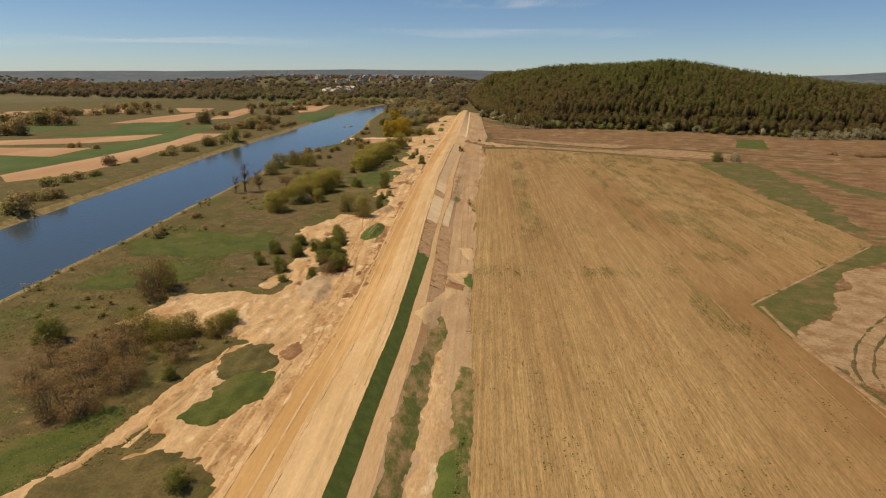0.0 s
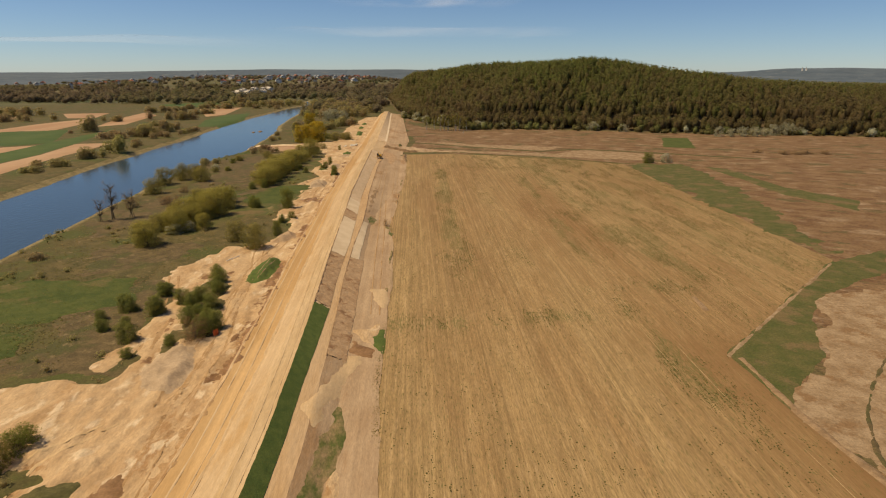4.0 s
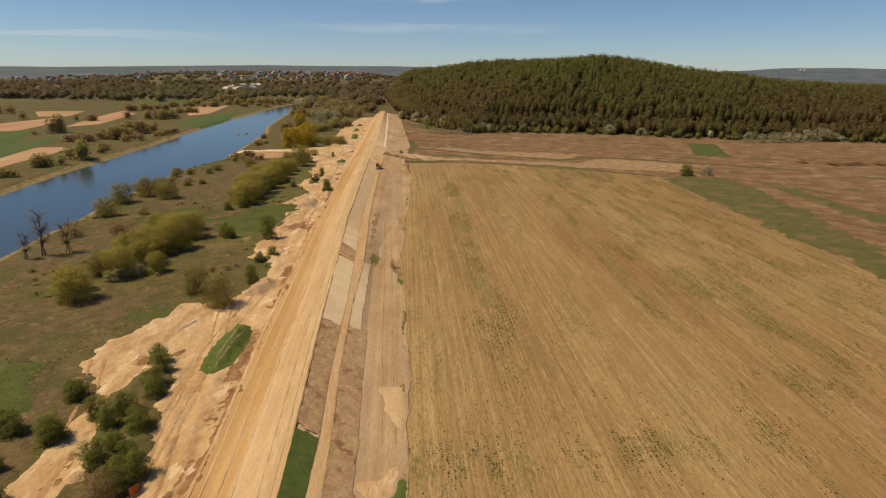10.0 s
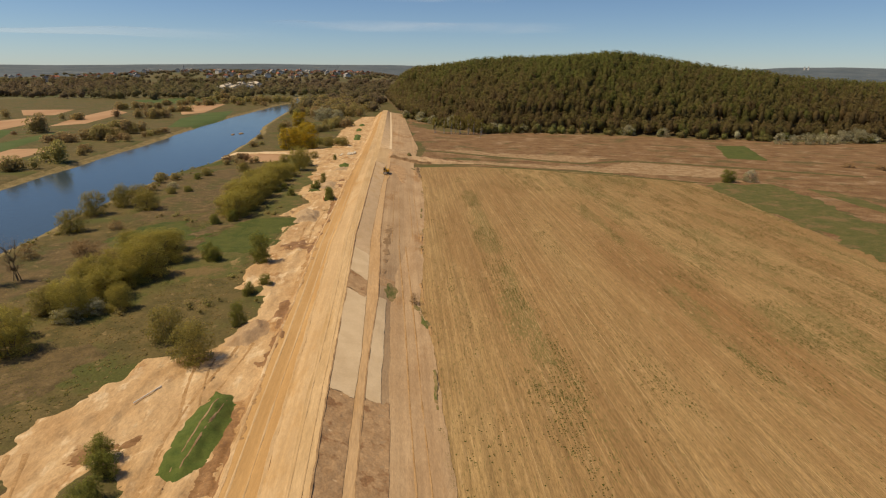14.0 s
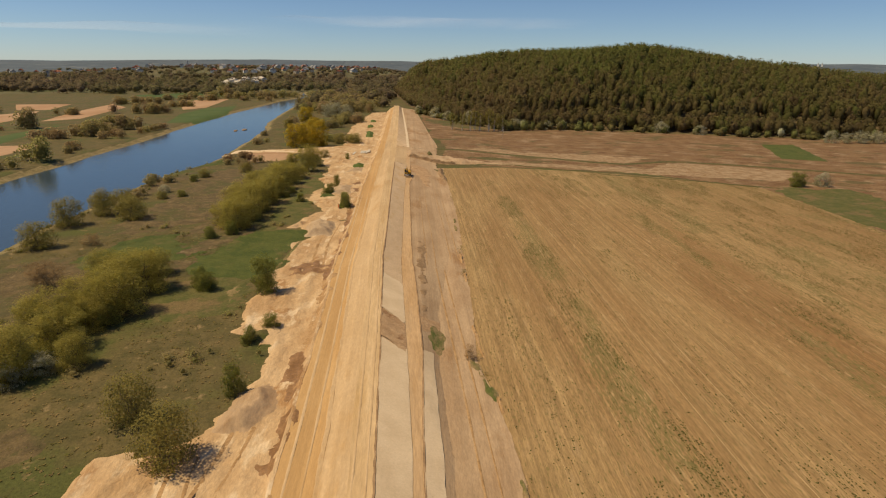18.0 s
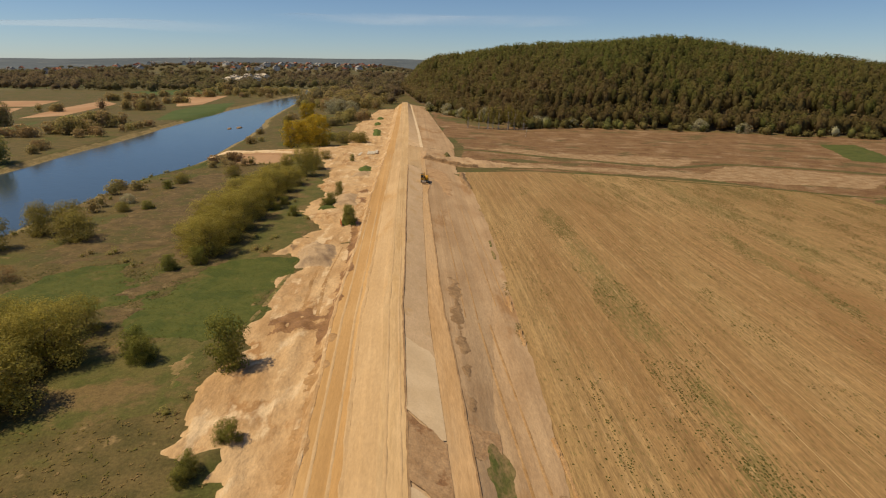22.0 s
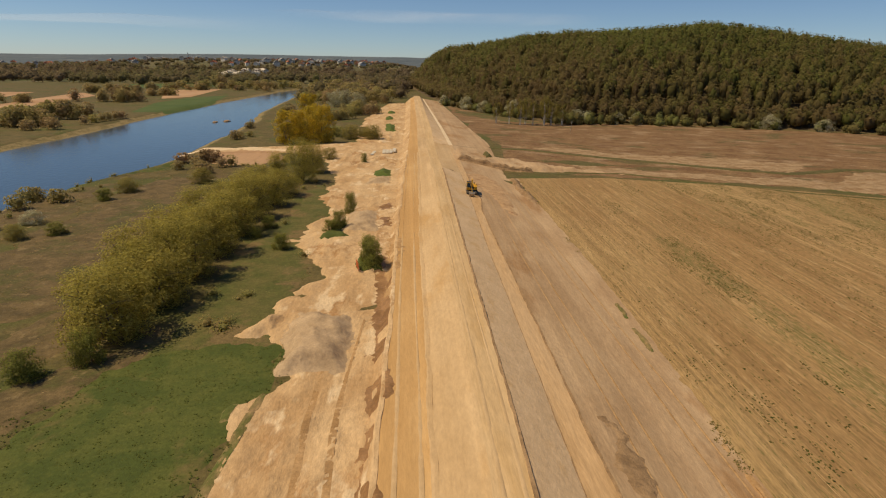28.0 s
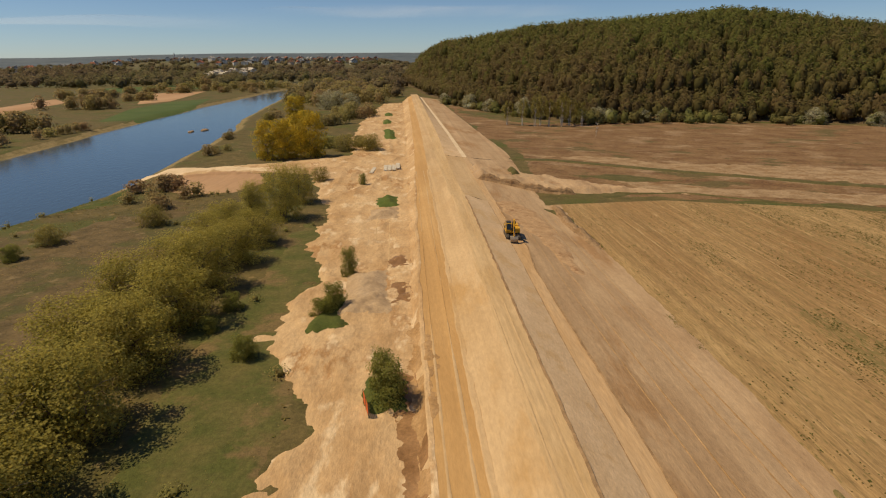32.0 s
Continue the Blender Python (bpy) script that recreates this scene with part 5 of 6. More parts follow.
PLANTS = dict(
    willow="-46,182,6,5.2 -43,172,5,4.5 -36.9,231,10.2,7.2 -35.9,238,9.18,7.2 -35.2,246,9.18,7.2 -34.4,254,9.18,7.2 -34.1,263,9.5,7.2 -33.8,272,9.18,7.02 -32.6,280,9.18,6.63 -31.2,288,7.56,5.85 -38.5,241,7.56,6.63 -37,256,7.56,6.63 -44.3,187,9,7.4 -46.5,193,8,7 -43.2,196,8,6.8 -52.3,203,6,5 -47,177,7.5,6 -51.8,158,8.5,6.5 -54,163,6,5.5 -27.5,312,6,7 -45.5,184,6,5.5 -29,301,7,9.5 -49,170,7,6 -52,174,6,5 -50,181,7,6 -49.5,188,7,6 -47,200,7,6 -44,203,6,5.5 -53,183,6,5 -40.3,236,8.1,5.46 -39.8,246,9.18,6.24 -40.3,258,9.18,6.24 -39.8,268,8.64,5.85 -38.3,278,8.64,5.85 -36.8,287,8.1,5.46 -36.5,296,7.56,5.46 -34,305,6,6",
    round="-27,152.8,5.6,5.6 -32.5,160,4.9,4.9 -73,236,7,6 -69.4,245,5.4,6 -66.7,250,6,5 -71,220,6.5,5 -61.6,241,7,5 -53,172,6,4 -55.5,98,6,5 -43.4,74.8,5.6,4.6 -48.6,77.6,5.6,4.4 -42.6,79,4.6,3.6 -38.8,79,4,3 -14.3,370,7,4.6 -21,372,7,4.4 -59,292,4.5,2.6 -48,300,5,3 -62,262,3,2 -75,255,4,3 -25,330,4,3 -52,440,6,5 -45,395,5,3",
    dark="-33.1,121.2,3,2.8 -30.4,133.6,3,2.8 -28.9,127.4,3,2.8 -35.9,117.3,3.4,3.2 -37.6,125.8,2.6,2.4 -41.4,119.3,3.2,2.9 -29.2,131,2.6,2.8 -30.2,121.4,3,3 -27.7,118.2,2.9,2.9 -29.6,112.4,2.8,3.1 -26.3,108.6,3.3,3.3 -25,110.3,2.6,3 -30.9,118.6,2.5,2.9 -28.3,125,2.7,2.7 -36,117.5,2.4,2.4 -42,111.6,2.2,1.9 -37,107.6,3.2,2.9 -35,102.5,2,1.3 -30.2,105.2,1.8,1.8 -37,126,2.7,2.2 -35.4,196.4,3,3.2 -40.7,223.7,2.9,2.4 -14.7,246.4,3,4 -45.5,77,2.9,3 -39.4,65.9,2,2 -29.3,45.5,2.6,2.4 -24.2,176,1.9,2.2 -16.4,325,1.7,2.4 -28.5,114.5,2.4,2.5 -26.8,113,2.2,2.4 -40,119,1.6,1.2 -44,116,2,1.6 -39,113,1.8,1.6",
    green="-25,192.6,4.3,6 -34.2,194.6,3,3 -23.6,163.8,2.3,3.6 -22.2,180,2.3,2 -61.5,76.3,4.5,3.7 -37.7,82,3.9,2.6 -18,273.3,2,3.6 -19.3,264,2.4,3 -20.3,262.6,2.6,2 -26.3,255,2.3,2.2 -29.4,265.6,2.3,1.8 -30.4,261,2,1.6 -57.7,264,2.7,1.7 -60.5,285.5,2.9,2 -24.5,175,1.6,1.6 118.9,263.5,5.2,4.4 -37,226,2.6,2.9 -15,248.2,2,3.8",
    yellow="-38.5,360,11,10 -30.5,363,11,11.5 -35,374,10,9 -45,472,11,9.5 -38,440,8,6",
    brown="-50.8,70.4,7,4.6 -50.6,76,6,4.6 -43.9,63.3,6,4 -40.5,70.5,5,3 -46,58,7,4 -48.7,63.3,8.3,5 -49.6,58.4,7,5 -46.9,70.6,6.8,4.6 -54.8,63.3,6,4.1 -51,68,6,4 -58.2,197.8,6.9,4 -62,221,4.4,2.3 -44.5,66,5,3.5 -55.3,94,8.8,7.5 -57,70,5,3.5 -62,203,5,3 -70,200,5,3 -27,106.2,4.6,4 196,281,8,2.4 208,281,9,2.2 216,279,7,2 187,288,7,2 202,280,8,2 2.6,168.4,2.0,2.0",
    bare="-69.6,184.7,6,11.5 -66,187,5,8.5 -71.5,183,4,7",
    white="-48.7,168,5,2.6 -46,170.5,4,2.4 126.4,262.8,5.5,4.2 -14.5,374,4,3 -64,270,4,2 -36,517,10,8 -29,519,10,9 -22,517,10,8 -33,524,9,9 29,538,8,6 37,506,9,7 43,486,8,6 52,458,9,8 74,428,8,6 92,427,7,5 100,427,7,5 150,408,9,6 166,398,8,5 212,362,7,6 219,360,6,5 226,359,8,6 233,358,7,6 240,359,7,5 248,361,8,7 256,362,7,8 262,363,7,7 268,364,6,5",
    snag="56.8,387,2.5,5.8",
    birch="43,424,5,10 47,421,5,11 52,420,5,10 56,419,5,11 60,420,5,10 64,420,5,9 50,424,5,11 58,424,5,12 38,427,5,9",
)
size = dict(willow=(7.5, 8), round=(4.4, 4), dark=(2.8, 3), green=(3, 3), yellow=(11, 9), brown=(6.5, 4.5), bare=(6.5, 11), white=(4.6, 3), snag=(2.5, 5.5), birch=(5, 11))
_rng = random.Random(7)
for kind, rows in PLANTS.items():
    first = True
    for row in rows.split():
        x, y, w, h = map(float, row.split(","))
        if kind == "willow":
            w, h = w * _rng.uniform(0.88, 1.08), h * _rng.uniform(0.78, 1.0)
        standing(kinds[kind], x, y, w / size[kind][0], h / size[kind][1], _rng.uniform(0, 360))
    for o in (kinds[kind], *kinds[kind].children_recursive):
        bpy.data.objects.remove(o)


# ---- excavator ----
def plain(name, col, rough=0.5, metal=0.0, wear=None):
    return mat(name, col, tuple(0.8 * v for v in col), scale=1.5, rough=rough, metal=metal, fine=0.25, fine_scale=9, c=wear, c_scale=2.2, c_lo=0.58, c_hi=0.7, spec=0.4)


P = dict(
    yellow=plain("yellow_paint", (0.72, 0.40, 0.025), 0.45, 0, (0.30, 0.17, 0.06)), steel=plain("dark_steel", (0.12, 0.105, 0.085), 0.6, 0.3, (0.22, 0.15, 0.08)),
    # boom: the dark of its shaded side is put into the base colour
    boom=plain("shade_toned_steel", (0.085, 0.06, 0.04), 0.5, 0, (0.25, 0.15, 0.06)), worn=plain("worn_steel", (0.42, 0.36, 0.28), 0.5, 0.4),
    rubber=plain("black_frame", (0.03, 0.03, 0.03), 0.7), chrome=plain("bright_rod", (0.6, 0.6, 0.6), 0.2, 1.0), glass=plain("dark_glass", (0.02, 0.03, 0.035), 0.08),
    white=plain("white_plaster", (0.80, 0.76, 0.68), 0.9), cream=plain("cream_plaster", (0.6, 0.5, 0.36), 0.9), red=plain("red_tiles", (0.46, 0.17, 0.09), 0.8), brown=plain("brown_tiles", (0.20, 0.11, 0.07), 0.8),
    chalk=plain("white_plastic", (0.78, 0.74, 0.66), 0.6),
    grey=plain("grey_roof", (0.36, 0.35, 0.34), 0.8), concrete=plain("pale_concrete", (0.58, 0.52, 0.42), 0.9), orange=plain("orange_plastic", (0.60, 0.12, 0.02), 0.7),
)


def box(a, b, bevel=0.04, taper=0.0):
    bm = bmesh.new()
    bmesh.ops.create_cube(bm, size=1)
    for v in bm.verts:
        for i in range(3):
            v.co[i] = a[i] if v.co[i] < 0 else b[i]
        if v.co[2] > (a[2] + b[2]) / 2 and taper:
            v.co[0] += taper * (1 if v.co[0] < (a[0] + b[0]) / 2 else -1)
    if bevel:
        bmesh.ops.bevel(bm, geom=bm.edges[:], offset=bevel, segments=2, affect="EDGES", profile=0.7)
    return bm


def prism(outline, y0, y1, bevel=0.02):
    """A side outline (x, z) drawn out from y0 to y1."""
    bm = bmesh.new()
    a = [bm.verts.new((x, y0, z)) for x, z in outline]
    b = [bm.verts.new((x, y1, z)) for x, z in outline]
    n = len(a)
    bm.faces.new(a), bm.faces.new(b[::-1])
    for i in range(n):
        bm.faces.new((a[i], b[i], b[(i + 1) % n], a[(i + 1) % n]))
    bmesh.ops.recalc_face_normals(bm, faces=bm.faces[:])
    if bevel:
        bmesh.ops.bevel(bm, geom=bm.edges[:], offset=bevel, segments=1, affect="EDGES")
    return bm


def rod(p, q, r, sides=10):
    bm = bmesh.new()
    d = Vector(q) - Vector(p)
    bmesh.ops.create_cone(bm, cap_ends=True, segments=sides, radius1=r, radius2=r, depth=d.length,
                          matrix=Matrix.Translation((Vector(p) + Vector(q)) / 2) @ d.to_track_quat("Z", "Y").to_matrix().to_4x4())
    return bm


def excavator():
    root = tagged(new("excavator"), "yellow tracked excavator grading the levee berm", "excavator")
    for s in (-1, 1):
        y0, y1 = s * 0.75, s * 1.3
        out = [(1.75 * c + 0.42 * math.cos(t), 0.45 + 0.45 * math.sin(t)) for c, ts in ((1, np.linspace(-1.57, 1.57, 7)), (-1, np.linspace(1.57, 4.71, 7))) for t in ts]
        tr = part("track", prism(out, min(y0, y1), max(y0, y1), 0.03), P["steel"], root, "muddy steel crawler track")
        for x in (-1.7, -0.9, 0, 0.9, 1.7):
            part("roller", rod((x, s * 0.7, 0.4), (x, s * 1.34, 0.4), 0.24 if abs(x) > 1 else 0.15), P["rubber"], tr)
        for k in range(12):
            x = -1.75 + k * 0.318
            part("shoe", box((x - 0.13, min(y0, y1) - 0.02, 0.895), (x + 0.10, max(y0, y1) + 0.02, 0.945), 0.012), P["steel"], tr)
    part("chassis", box((-1.2, -0.8, 0.35), (1.2, 0.8, 0.85), 0.08), P["steel"], root)
    part("turntable", rod((0, 0, 0.8), (0, 0, 1.05), 0.75, 20), P["rubber"], root)
    body = part("house", box((-2.1, -1.25, 1.05), (1.2, 1.25, 1.95), 0.10), P["yellow"], root, "dirty yellow engine house")
    part("engine_hood", box((-1.9, -1.15, 1.9), (-0.3, 1.15, 2.15), 0.10), P["yellow"], body)
    part("exhaust", rod((-1.0, 0.7, 2.1), (-1.0, 0.7, 2.6), 0.06), P["rubber"], body)
    part("handrail", rod((-0.2, 1.15, 2.35), (1.1, 1.15, 2.35), 0.025), P["rubber"], body)
    for k in range(5):
        part("grille_bar", box((-1.8 + 0.22 * k, -1.28, 1.3), (-1.68 + 0.22 * k, -1.24, 1.75), 0.01), P["rubber"], body)
    part("counterweight", prism([(-2.1, 1.0), (-2.65, 1.1), (-2.75, 1.5), (-2.6, 1.95), (-2.1, 2.0)], -1.25, 1.25, 0.06), P["steel"], root, "dark cast counterweight")
    cab = part("cab", prism([(-0.3, 1.9), (1.35, 1.2), (1.45, 1.7), (1.15, 2.85), (-0.2, 2.9), (-0.35, 2.5)], -1.28, -0.3, 0.05), P["yellow"], root, "yellow cab with dark windows")
    part("windscreen", prism([(1.42, 1.75), (1.46, 1.75), (1.19, 2.78), (1.15, 2.78)], -1.2, -0.38, 0), P["glass"], cab)
    part("side_window", prism([(0.0, 2.0), (1.25, 1.9), (1.05, 2.72), (0.0, 2.75)], -1.305, -1.28, 0), P["glass"], cab)
    part("inner_window", prism([(0.0, 2.05), (1.25, 1.9), (1.05, 2.72), (0.0, 2.75)], -0.3, -0.275, 0), P["glass"], cab)
    part("cab_roof", box((-0.3, -1.26, 2.88), (1.1, -0.32, 2.97), 0.03), P["rubber"], cab)
    part("boom", prism([(0.9, 1.5), (1.3, 1.5), (1.9, 2.9), (2.9, 3.4), (3.0, 3.7), (2.4, 3.75), (1.4, 3.1)], -0.25, 0.1, 0.03), P["boom"], root, "bent boom coloured dark like its shaded side")
    part("stick", prism([(2.7, 4.1), (3.15, 4.05), (3.75, 1.2), (3.5, 1.1), (2.8, 3.2)], -0.2, 0.05, 0.02), P["yellow"], root)
    bucket = part("bucket", prism([(3.35, 1.2), (3.85, 1.15), (4.05, 0.75), (3.9, 0.3), (3.45, 0.12), (3.0, 0.25), (3.2, 0.4), (3.6, 0.45), (3.7, 0.8), (3.4, 1.0)], -0.75, 0.6, 0.02), P["worn"], root, "worn pale steel bucket")
    for k in range(5):
        part("tooth", prism([(3.02, 0.22), (3.05, 0.33), (2.82, 0.20)], -0.7 + 0.29 * k, -0.58 + 0.29 * k, 0), P["steel"], bucket)
    for p, q in (((1.25, -0.45, 1.3), (1.8, -0.35, 2.7)), ((1.25, 0.3, 1.3), (1.8, 0.2, 2.7)), ((1.7, -0.08, 3.4), (2.8, -0.08, 3.85)), ((3.3, -0.08, 2.9), (3.9, -0.08, 1.5))):
        p, q = Vector(p), Vector(q)
        ram = part("ram", rod(p, p.lerp(q, 0.6), 0.09), P["rubber"], root)
        part("piston_rod", rod(p.lerp(q, 0.55), q, 0.045), P["chrome"], ram)
    return root


ex = excavator()
ex.matrix_basis = pose(2.9, 280.4, 1.74, 0, 0, -97) @ Matrix.Scale(0.72, 4)

# ---- cut banks and scars ----
def scarp(name, pts, h, back, material, label, seed, gaps=-9.0):
    """A crumbling cut face along a line, with a ragged lip that falls away behind it."""
    p = np.array(pts[::-1], float)
    d = np.concatenate([[0], np.cumsum(np.hypot(*np.diff(p, axis=0).T))])
    t = np.arange(0, d[-1], 0.25)
    x, y = np.interp(t, d, p[:, 0]), np.interp(t, d, p[:, 1])
    tx, ty = np.gradient(x), np.gradient(y)
    k = np.hypot(tx, ty)
    nx, ny = ty / k, -tx / k
    fade = sstep(0, 1.5, t) * sstep(d[-1], d[-1] - 1.5, t)
    gate = sstep(gaps, gaps + 0.25, fnoise(t, 0 * t + seed, 6, seed + 5)) * fade
    hh = h * gate * (0.75 + 0.5 * fnoise(t, 0 * t, 2.2, seed))
    rows = []
    for a, b in ((-0.35, -0.12), (-0.05, 0.35), (0.02, 0.75), (0.18, 1.0), (0.6, 0.96), (back * 0.6, 0.55), (back, -0.15)):
        j = a * (1.0 if h > 0.5 else 0.45) + 0.12 * fnoise(t, 0 * t + 9 * a, 0.9, seed + 2) + 0.25 * fnoise(t, 0 * t, 3, seed + 3)
        X, Y = x + nx * j, y + ny * j
        rows.append(np.stack([X, Y, top_z(X, Y) * (b < 0.9) + (top_z(x, y)) * (b >= 0.9) + b * np.maximum(hh, 0.02) - 0.16 * (1 - gate)], -1))
    v = np.stack(rows, 1)
    tagged(put_mesh(name, v.reshape(-1, 3), grid_faces(len(t), len(rows)), material), label, "bank", kind="structure")


scarp("cut_bank", [(14.9, 302), (14.5, 297.5), (13.7, 290), (13.6, 285), (13.9, 279)], 0.75, 1.6, M["brown_soil"], "dark crumbling cut bank at the field's corner", 3)
scarp("cut_bank", [(5.2, 318.8), (8, 317.4), (10.7, 315.9), (15, 313.2), (19.6, 310.4), (22.5, 309)], 1.45, 1.3, M["brown_soil"], "brown eroded earth face below the ramp", 5)
scarp("field_edge", [(13.8, 268), (12.7, 257), (11.8, 248.5), (10.8, 240), (9.6, 229), (8.4, 217)], 0.10, 0.28, M["weedy"], "dark weedy lip along the field's edge", 7, 0.0)
scarp("field_edge", [(8.0, 212), (6.4, 196), (5.0, 184), (4.2, 172), (4.0, 163), (3.8, 152)], 0.26, 0.8, M["rut"], "crumbled pale soil lip along the field", 8, -0.1)
scarp("field_edge", [(3.2, 148), (2.0, 133), (0.9, 118), (0.4, 110)], 0.12, 0.28, M["weedy"], "weedy crumbled lip along the field", 9, -0.05)
for k, (y0, y1, a, b, m) in enumerate(((96, 128, -1.3, -0.1, "wet"), (132, 147, -1.0, 0.1, "rut"), (150, 170, -1.5, -0.2, "wet"), (172, 198, -1.3, 0.0, "rut"), (200, 221, -1.0, 0.1, "wet"), (236, 262, -1.2, 0.0, "rut"), (60, 92, -1.5, -0.2, "rut"))):
    yy = np.arange(y0, y1, 2.0)
    ex_ = E_ROAD_L(yy)[0]
    sheet("soil_scar", [*zip(ex_ + a, yy), *zip((ex_ + b)[::-1], yy[::-1])], 0.25, M[m], 0.07, 1.3, 3.0, None, "damp dark soil scar along the haul road's foot", "soil scar", "structure", 500 + k, base=top_z, sink=0.4)

# ---- small things on the site ----
slab = tagged(new("concrete_slab"), "pale concrete road slab laid on sand", "slab", "slabs beside the levee")
part("slab_body", box((-0.42, -3.4, 0), (0.42, 3.4, 0.16), 0.03), P["concrete"], slab)
for x in (-0.2, 0.2):
    part("lifting_loop", rod((x, -2.6, 0.14), (x, -2.6, 0.24), 0.03, 6), P["steel"], slab)


def ground_at(x, y, f=top_z):
    return float(f(np.array([x]), np.array([y]))[0])


for x, y in ((-11.3, 342), (-10.35, 342.3), (-9.4, 341.8), (-8.45, 342.2)):
    copy_thing(slab, pose(x, y, ground_at(x, y) + 0.02, 0, 0, -3))
copy_thing(slab, pose(-14.2, 340, ground_at(-14.2, 340) + 0.02, 0, 0, -8))
for o in (slab, *slab.children_recursive):
    bpy.data.objects.remove(o)


def fence(x, y, turn, n, label):
    root = tagged(new("plastic_fence"), label, "fence")
    for k in range(n + 1):
        part("post", rod((k * 1.0, 0, -0.2), (k * 1.0, 0, 1.15), 0.03, 6), P["steel"], root)
    for k in range(n):
        for j in range(5):
            part("band", box((k + 0.02, -0.008, 0.12 + 0.19 * j), (k + 0.98, 0.008, 0.25 + 0.19 * j), 0), P["orange"], root)
    root.matrix_basis = pose(x, y, ground_at(x, y), 0, 0, turn)
    return root


fence(-16.4, 246.5, -80, 2, "orange plastic safety netting beside a bush")
fence(-24.6, 107.2, 55, 1, "orange plastic safety netting by the pines")

plank = tagged(new("pale_pipe"), "long pale plastic pipe lying on sand", "pipe")
part("pipe_body", rod((0, 0, 0.08), (1.9, 3.4, 0.08), 0.07, 10), P["chalk"], plank)
part("pipe_collar", rod((0.9, 1.6, 0.08), (1.0, 1.8, 0.08), 0.09, 10), P["white"], plank)
plank.matrix_basis = pose(-30.9, 143.2, max(ground_at(-30.9, 143.2), ground_at(-29.9, 145), ground_at(-29, 146.6)) + 0.02)

sign = tagged(new("river_marker"), "small white marker board on the river bank", "sign")
part("post", rod((0, 0, -0.3), (0, 0, 1.5), 0.05, 8), P["steel"], sign)
part("board", box((-0.45, -0.03, 0.8), (0.45, 0.03, 1.5), 0.01), P["white"], sign)
sign.matrix_basis = pose(-80.2, 97.5, ground_at(-80.2, 97.5, ground_z))


def rock(x, y, z, s, seed):
    bm = bmesh.new()
    bmesh.ops.create_icosphere(bm, subdivisions=2, radius=1)
    r = random.Random(seed)
    for v in bm.verts:
        v.co *= 1 + 0.25 * noise.noise(v.co * 1.7 + Vector((seed, 0, 0)))
        v.co = Vector((v.co.x * s, v.co.y * s * 2.2, v.co.z * s * 0.35))
    me = bpy.data.meshes.new("snag_in_water")
    bm.to_mesh(me)
    bm.free()
    me.materials.append(M["brown_soil"])
    ob = tagged(new("sand_bar", me), "small dark bar of mud in the river", "sand bar")
    ob.location = (x, y, z)


rock(-79.9, 437, WATER + 0.05, 1.1, 3)
rock(-76.1, 441.5, WATER + 0.05, 1.3, 4)


# ---- town ----
def gabled(name, w, d, h, rise, wall, roof, label, eaves=0.5):
    root = tagged(new(name), label, "house", "houses of the distant town")
    part("wall", box((-w / 2, -d / 2, -3), (w / 2, d / 2, h), 0), P[wall], root)
    o = eaves
    part("roof", prism([(-w / 2 - o, h - 0.3), (-w / 2 - o, h), (0, h + rise), (w / 2 + o, h), (w / 2 + o, h - 0.3)], -d / 2 - o, d / 2 + o, 0), P[roof], root)
    part("chimney", box((w * 0.15, -0.5, h + rise * 0.4), (w * 0.15 + 0.9, 0.5, h + rise + 1.0), 0), P["brown"], root)
    n = 3 if w > 9 else 2
    for k in range(n):
        for z in ((1.0, 3.8) if h > 5 else (1.0,)):
            x = -w / 2 + (k + 0.5) * w / n
            win = part("window", box((x - 0.6, -d / 2 - 0.06, z), (x + 0.6, -d / 2 - 0.01, z + 1.4), 0), P["white"], root)
            part("pane", box((x - 0.5, -d / 2 - 0.09, z + 0.1), (x + 0.5, -d / 2 - 0.05, z + 1.3), 0), P["glass"], win)
    return root


HOUSES = [
    gabled("town_house", 11, 9, 6, 4, "white", "red", "white house with a red gabled roof"),
    gabled("town_house", 10, 10, 6, 3.5, "cream", "brown", "cream house with a brown gabled roof"),
    gabled("town_house", 14, 10, 7, 4, "white", "grey", "large white house with a grey roof"),
    gabled("town_house", 9, 8, 4, 3.5, "cream", "red", "small cream house with a red roof"),
]
hr = random.Random(23)
spots = []
while len(spots) < 150:
    az = hr.choice([hr.gauss(-8.0, 2.6), hr.gauss(-4.5, 2.0), hr.gauss(-1.6, 0.9), hr.gauss(-16, 6), hr.gauss(-14, 8), hr.gauss(-32, 5)])
    r = hr.uniform(1450, 1950)
    x, y = r * math.sin(radians(az)), r * math.cos(radians(az))
    if all(abs(x - a) + abs(y - b) > 22 for a, b in spots) and not (15 < x and y < 950):
        spots.append((x, y))
for x, y in spots:
    k = hr.choice((0, 0, 1, 2, 2, 3))
    copy_thing(HOUSES[k], pose(x, y, ground_at(x, y, ground_z) + 1.0, 0, 0, hr.uniform(-40, 40))).scale = [hr.uniform(0.7, 1.0)] * 3
for h in HOUSES:
    for o in (*h.children_recursive, h):
        bpy.data.objects.remove(o)
shed = gabled("pale_shed", 9, 12, 4, 2.2, "white", "concrete", "pale low shed on the rise beyond fields", 0.3)
shed["category"], shed["group"] = "shed", "pale sheds on the rise"
for k in range(16):
    x, y = -202 + hr.uniform(-24, 26), 1075 + hr.uniform(-40, 60)
    copy_thing(shed, pose(x, y, ground_at(x, y, ground_z) + 1.5 + (y - 1035) * 0.05, 0, 0, hr.uniform(-50, 50)))
for o in (*shed.children_recursive, shed):
    bpy.data.objects.remove(o)
church = tagged(new("church"), "white church with a tall pointed tower", "church")
part("nave", box((-9, -14, -3), (9, 14, 11), 0), P["white"], church)
